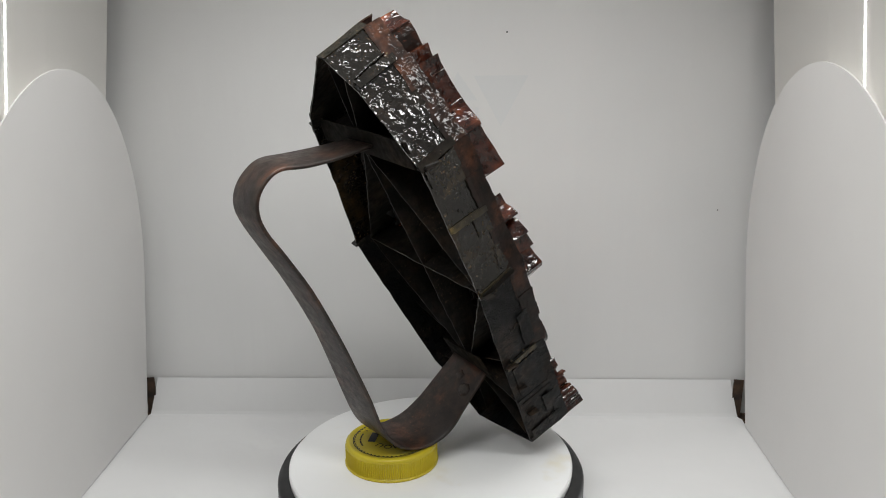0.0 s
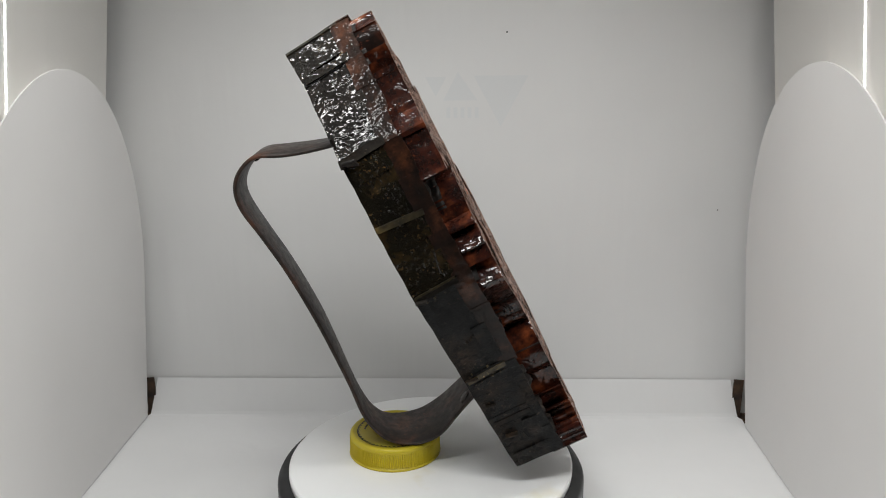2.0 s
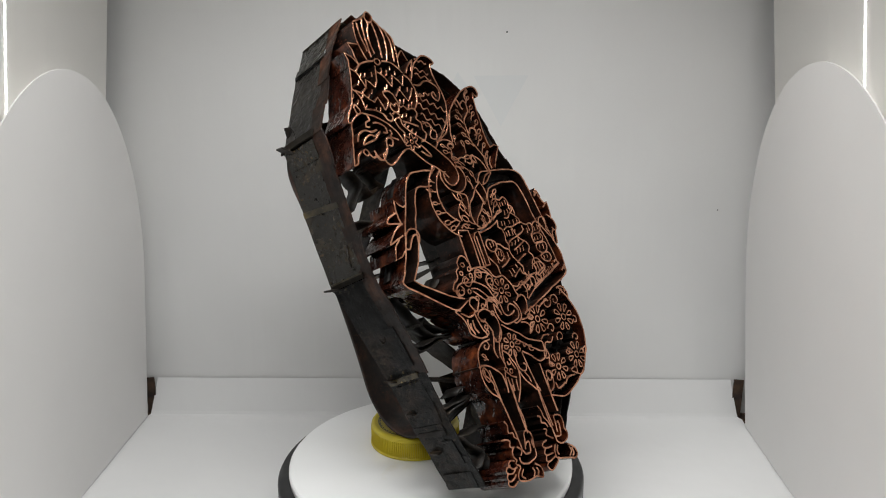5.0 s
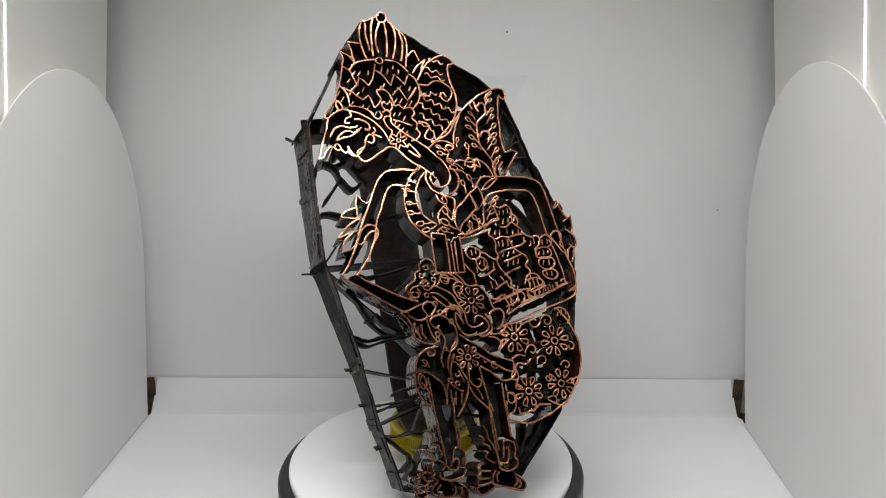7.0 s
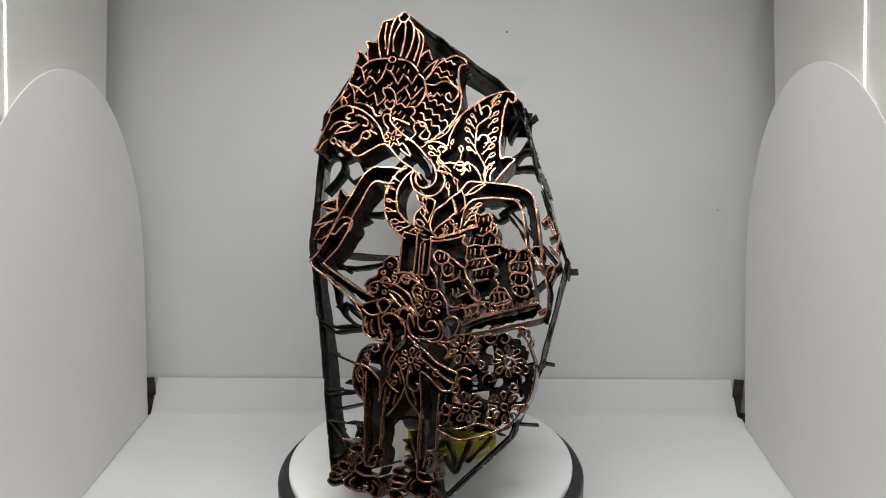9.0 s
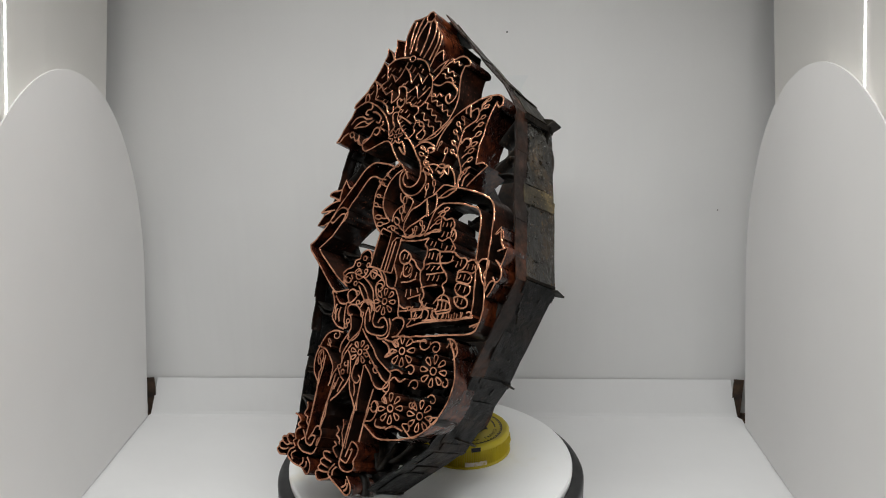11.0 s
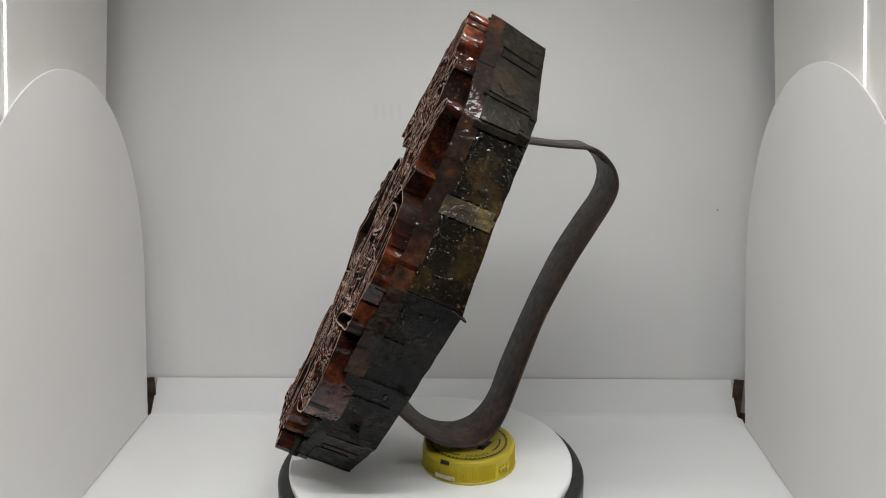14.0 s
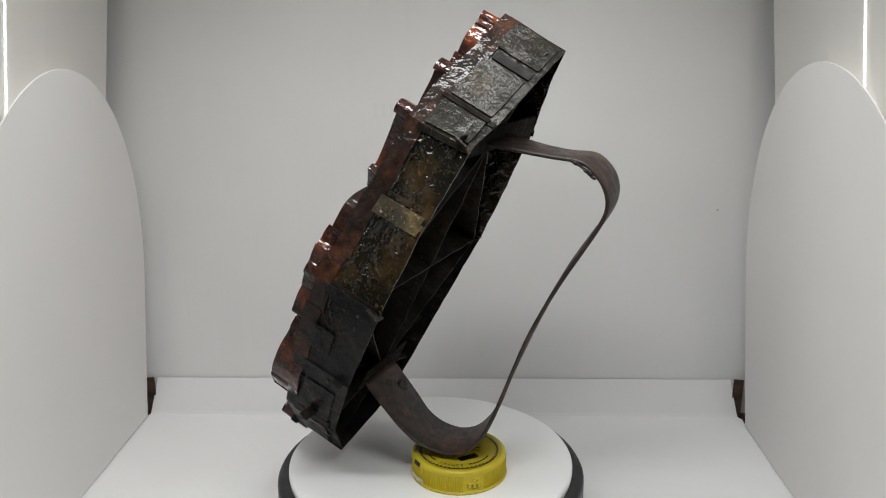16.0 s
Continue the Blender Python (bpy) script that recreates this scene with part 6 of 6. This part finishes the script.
    tick(64.1, 151.1, 0.9, -2.9)
    tick(68.0, 152.4, 0.6, -3.2)
    tick(72.0, 153.8, 0.9, -2.9)
    tick(33.1, 144.9, 0.5, 3.5)
    tick(36.6, 145.9, 0.1, 3.5)
    tick(40.0, 143.0, 0.5, 3.5)
    strip([(-7.1, 160.8), (-9.5, 157.7), (-12.3, 156.0), (-15.1, 157.4), (-15.4, 160.2), (-12.9, 161.6), (-10.9, 159.8)], back=-14, thick=0.95)
    strip([(-17.5, 159.6), (-21.3, 158.6), (-23.7, 156.2), (-24.1, 153.4), (-21.7, 152.0), (-18.9, 152.3), (-18.6, 154.7), (-20.3, 155.1)], back=-14, thick=0.95)
    strip([(10.3, 146.3), (6.9, 149.1), (4.2, 153.3), (3.9, 156.8), (6.1, 159.2), (9.2, 158.9), (10.2, 156.4), (8.0, 154.3)], back=-14, thick=0.95)
    strip([(8.5, 159.2), (5.1, 163.1), (0.6, 165.7), (-2.8, 164.3), (-3.6, 161.5), (-1.9, 159.4), (0.5, 159.3), (1.3, 161.8)], back=-14, thick=0.95)


# ---------------------------------------------------------------- dark fills and wires behind the pattern
def fill_cells():
    fill(-0.75, [(-35, 340), (-21, 344), (-16, 340), (-7, 329), (-5, 316), (2, 310), (13, 313), (23, 311), (21, 299), (23, 284), (18, 266), (7, 256), (2, 253), (-4, 252), (-19, 268), (-25, 273), (-36, 272), (-49, 277), (-60, 277), (-66, 273), (-57, 289), (-53, 301), (-50, 317), (-43, 323), (-37, 323)], rim=4.6)
    fill(-0.9, [(-64, 273), (-55, 278), (-41, 275), (-28, 263), (-23, 272), (-8, 256), (7, 242), (12, 231), (5, 224), (-1, 226), (-4, 235), (-17, 245), (-26, 252), (-40, 243), (-49, 247), (-64, 254), (-72, 247)], rim=4.2)
    fill(-0.45, [(2, 253), (18, 260), (33, 281), (54, 289), (57, 283), (51, 264), (52, 245), (60, 245), (51, 230), (29, 226), (23, 218), (18, 221), (17, 231), (10, 236)])
    fill(-0.5, [(0, 219), (18, 220), (23, 227), (32, 220), (40, 218), (32, 205), (41, 201), (33, 194), (12, 189), (-2, 190), (-4, 194), (0, 199)])
    fill(-0.9, [(-9, 239), (-17, 228), (-21, 213), (-16, 199), (-4, 190), (-1, 198), (-10, 206), (-13, 219), (-4, 234)])
    fill(-0.95, [(-12, 236), (-29, 237), (-39, 227), (-52, 198), (-66, 172), (-57, 171), (-43, 192), (-39, 207), (-31, 224), (-16, 226)])
    fill(-0.95, [(-66, 172), (-63, 166), (-45, 155), (-28, 145), (-16, 148), (-22, 152), (-53, 168), (-57, 171)])
    fill(-0.95, [(31, 227), (54, 228), (72, 224), (77, 209), (84, 173), (73, 185), (67, 213), (61, 218), (41, 218)])
    fill(-0.95, [(-7, 194), (12, 190), (12, 167), (-7, 167)])
    fill(-0.55, [(-24, 157), (-17, 173), (-7, 167), (12, 167), (19, 159), (27, 144), (25, 127), (15, 126), (1, 127), (-12, 125), (-26, 129), (-33, 146)])
    fill(-0.2, [(13, 184), (35, 187), (37, 166), (43, 152), (36, 137), (27, 144), (19, 159)])
    fill(-0.3, [(33, 194), (41, 208), (50, 204), (54, 188), (74, 186), (80, 155), (54, 146), (42, 155), (36, 169)])
    fill(-0.4, [(37, 137), (47, 142), (82, 154), (87, 150), (78, 143), (50, 135), (29, 130)])
    fill(-0.3, [(-28, 109), (-23, 120), (-12, 122), (-6, 127), (5, 125), (19, 115), (36, 108), (32, 97), (19, 103), (14, 107), (18, 79), (10, 87), (-1, 85), (-5, 79), (-8, 92), (-10, 88), (-19, 85)])
    fill(-0.16, [(27, 127), (36, 132), (71, 137), (83, 113), (80, 96), (69, 80), (50, 71), (33, 71), (26, 76), (27, 95), (36, 103), (32, 113)])
    fill(-0.45, [(18, 79), (16, 96), (14, 107), (27, 96), (27, 72), (26, 59), (18, 56)])
    fill(-0.35, [(-21, 104), (-17, 53), (-6, 59), (-6, 69), (-8, 96), (-11, 87)])
    fill(-0.6, [(-18, 72), (-11, 62), (-10, 42), (0, 45), (1, 57), (0, 31), (-19, 33), (-31, 35), (-30, 45), (-21, 49)], rim=3.6)
    fill(-0.6, [(14, 70), (21, 54), (22, 48), (32, 42), (38, 31), (31, 29), (17, 34), (7, 31), (8, 47), (14, 56)])


def tie_wires():
    wire([(-63, 245), (-58, 243), (-56, 235), (-60, 228), (-67, 220)])
    wire([(-56, 235), (-49, 228), (-42, 232)])
    wire([(-58, 243), (-48, 245), (-42, 236), (-37, 232)])
    wire([(-72, 239), (-69, 245), (-61, 246)])
    wire([(-73, 214), (-65, 213), (-56, 211)])
    wire([(-41, 207), (-35, 206), (-29, 207), (-21, 209)])
    wire([(-35, 204), (-41, 201), (-45, 202)])
    wire([(-55, 171), (-47, 170), (-33, 172), (-18, 175)])
    wire([(-55, 171), (-50, 172), (-45, 168)])
    wire([(-59, 164), (-52, 156), (-49, 147), (-43, 138), (-34, 133), (-24, 131)])
    wire([(-49, 144), (-46, 143), (-43, 147), (-39, 142)])
    wire([(-61, 132), (-50, 131), (-39, 133), (-27, 133)])
    wire([(-60, 129), (-50, 128), (-39, 130), (-27, 131)])
    wire([(-50, 90), (-41, 92), (-31, 92), (-20, 94)])
    wire([(-48, 88), (-38, 90), (-24, 92)])
    wire([(-47, 70), (-37, 72), (-28, 73), (-20, 71)])
    wire([(-48, 67), (-37, 64), (-32, 58), (-37, 51), (-42, 47)])
    wire([(-33, 58), (-29, 53), (-33, 48)])
    wire([(-16, 86), (-15, 77), (-17, 70), (-16, 58)])
    wire([(57, 281), (66, 264), (73, 251), (78, 239)])
    wire([(61, 276), (55, 264), (53, 259)])
    wire([(70, 262), (62, 251), (55, 239)])
    wire([(51, 237), (60, 240), (71, 241), (78, 242)])
    wire([(55, 244), (64, 252), (72, 256), (75, 254), (76, 245)])
    wire([(55, 212), (64, 201), (69, 192), (73, 186)])
    wire([(51, 209), (57, 214), (66, 219)])
    wire([(56, 209), (51, 205), (47, 209)])
    wire([(79, 222), (86, 211), (82, 228)])
    wire([(85, 172), (87, 157), (85, 143)])
    wire([(55, 222), (49, 217), (43, 216)])
    wire([(73, 212), (76, 201), (74, 190)])
    wire([(29, 67), (34, 59), (36, 49)])
    wire([(43, 68), (40, 59), (36, 48)])
    wire([(27, 59), (32, 53), (35, 49)])
    wire([(56, 72), (49, 62), (43, 56)])
    wire([(-39, 142), (-32, 137), (-27, 135)])
    wire([(-18, 168), (-22, 164), (-27, 162)])
    wire([(44, 128), (54, 130), (65, 127), (75, 124)])
    wire([(35, 110), (47, 107), (59, 110), (72, 111)])
    wire([(36, 96), (51, 100), (65, 101), (79, 97)])
    wire([(54, 128), (56, 114), (54, 97), (56, 79)])
    wire([(37, 128), (41, 114), (39, 96), (41, 79)])
    wire([(72, 128), (70, 114), (73, 97)])
    wire([(-38, 96), (-31, 99), (-20, 96)])
    wire([(-2, 77), (5, 79), (15, 77)])
    wire([(-27, 48), (-19, 46), (-9, 49), (0, 52)])
    wire([(-8, 41), (-2, 43), (5, 42)])


# ---------------------------------------------------------------- put together
build_room()
build_light_box()
build_corner_gaps()
build_print()
platter = build_turntable()
lid = build_lid()
build_band()
build_laps()
build_webs()
build_handle()
draw_pattern()
fill_cells()
tie_wires()


def motions():
    """Platter, lid and stamp turn together about the turntable's axis."""
    foot, facing = Vector((0.1079, 0.0462, 0.0)), 23.975 + 90
    spot = Vector((-0.0278, -0.0017, 0.0))
    steps = [(0.5 * i, 3.1675 + SPIN * 0.5 * i) for i in range(33)]
    walk(platter, [(t, pose(0, 0, 0, 0, 0, a)) for t, a in steps])
    walk(lid, [(t, pose(0, 0, 0, 0, 0, a) @ Matrix.Translation(spot)) for t, a in steps])
    walk(stamp, [(t, pose(0, 0, 0, 0, 0, a) @ Matrix.Translation(foot) @ pose(0, 0, 0, 63.545, 0, facing)) for t, a in steps])


motions()
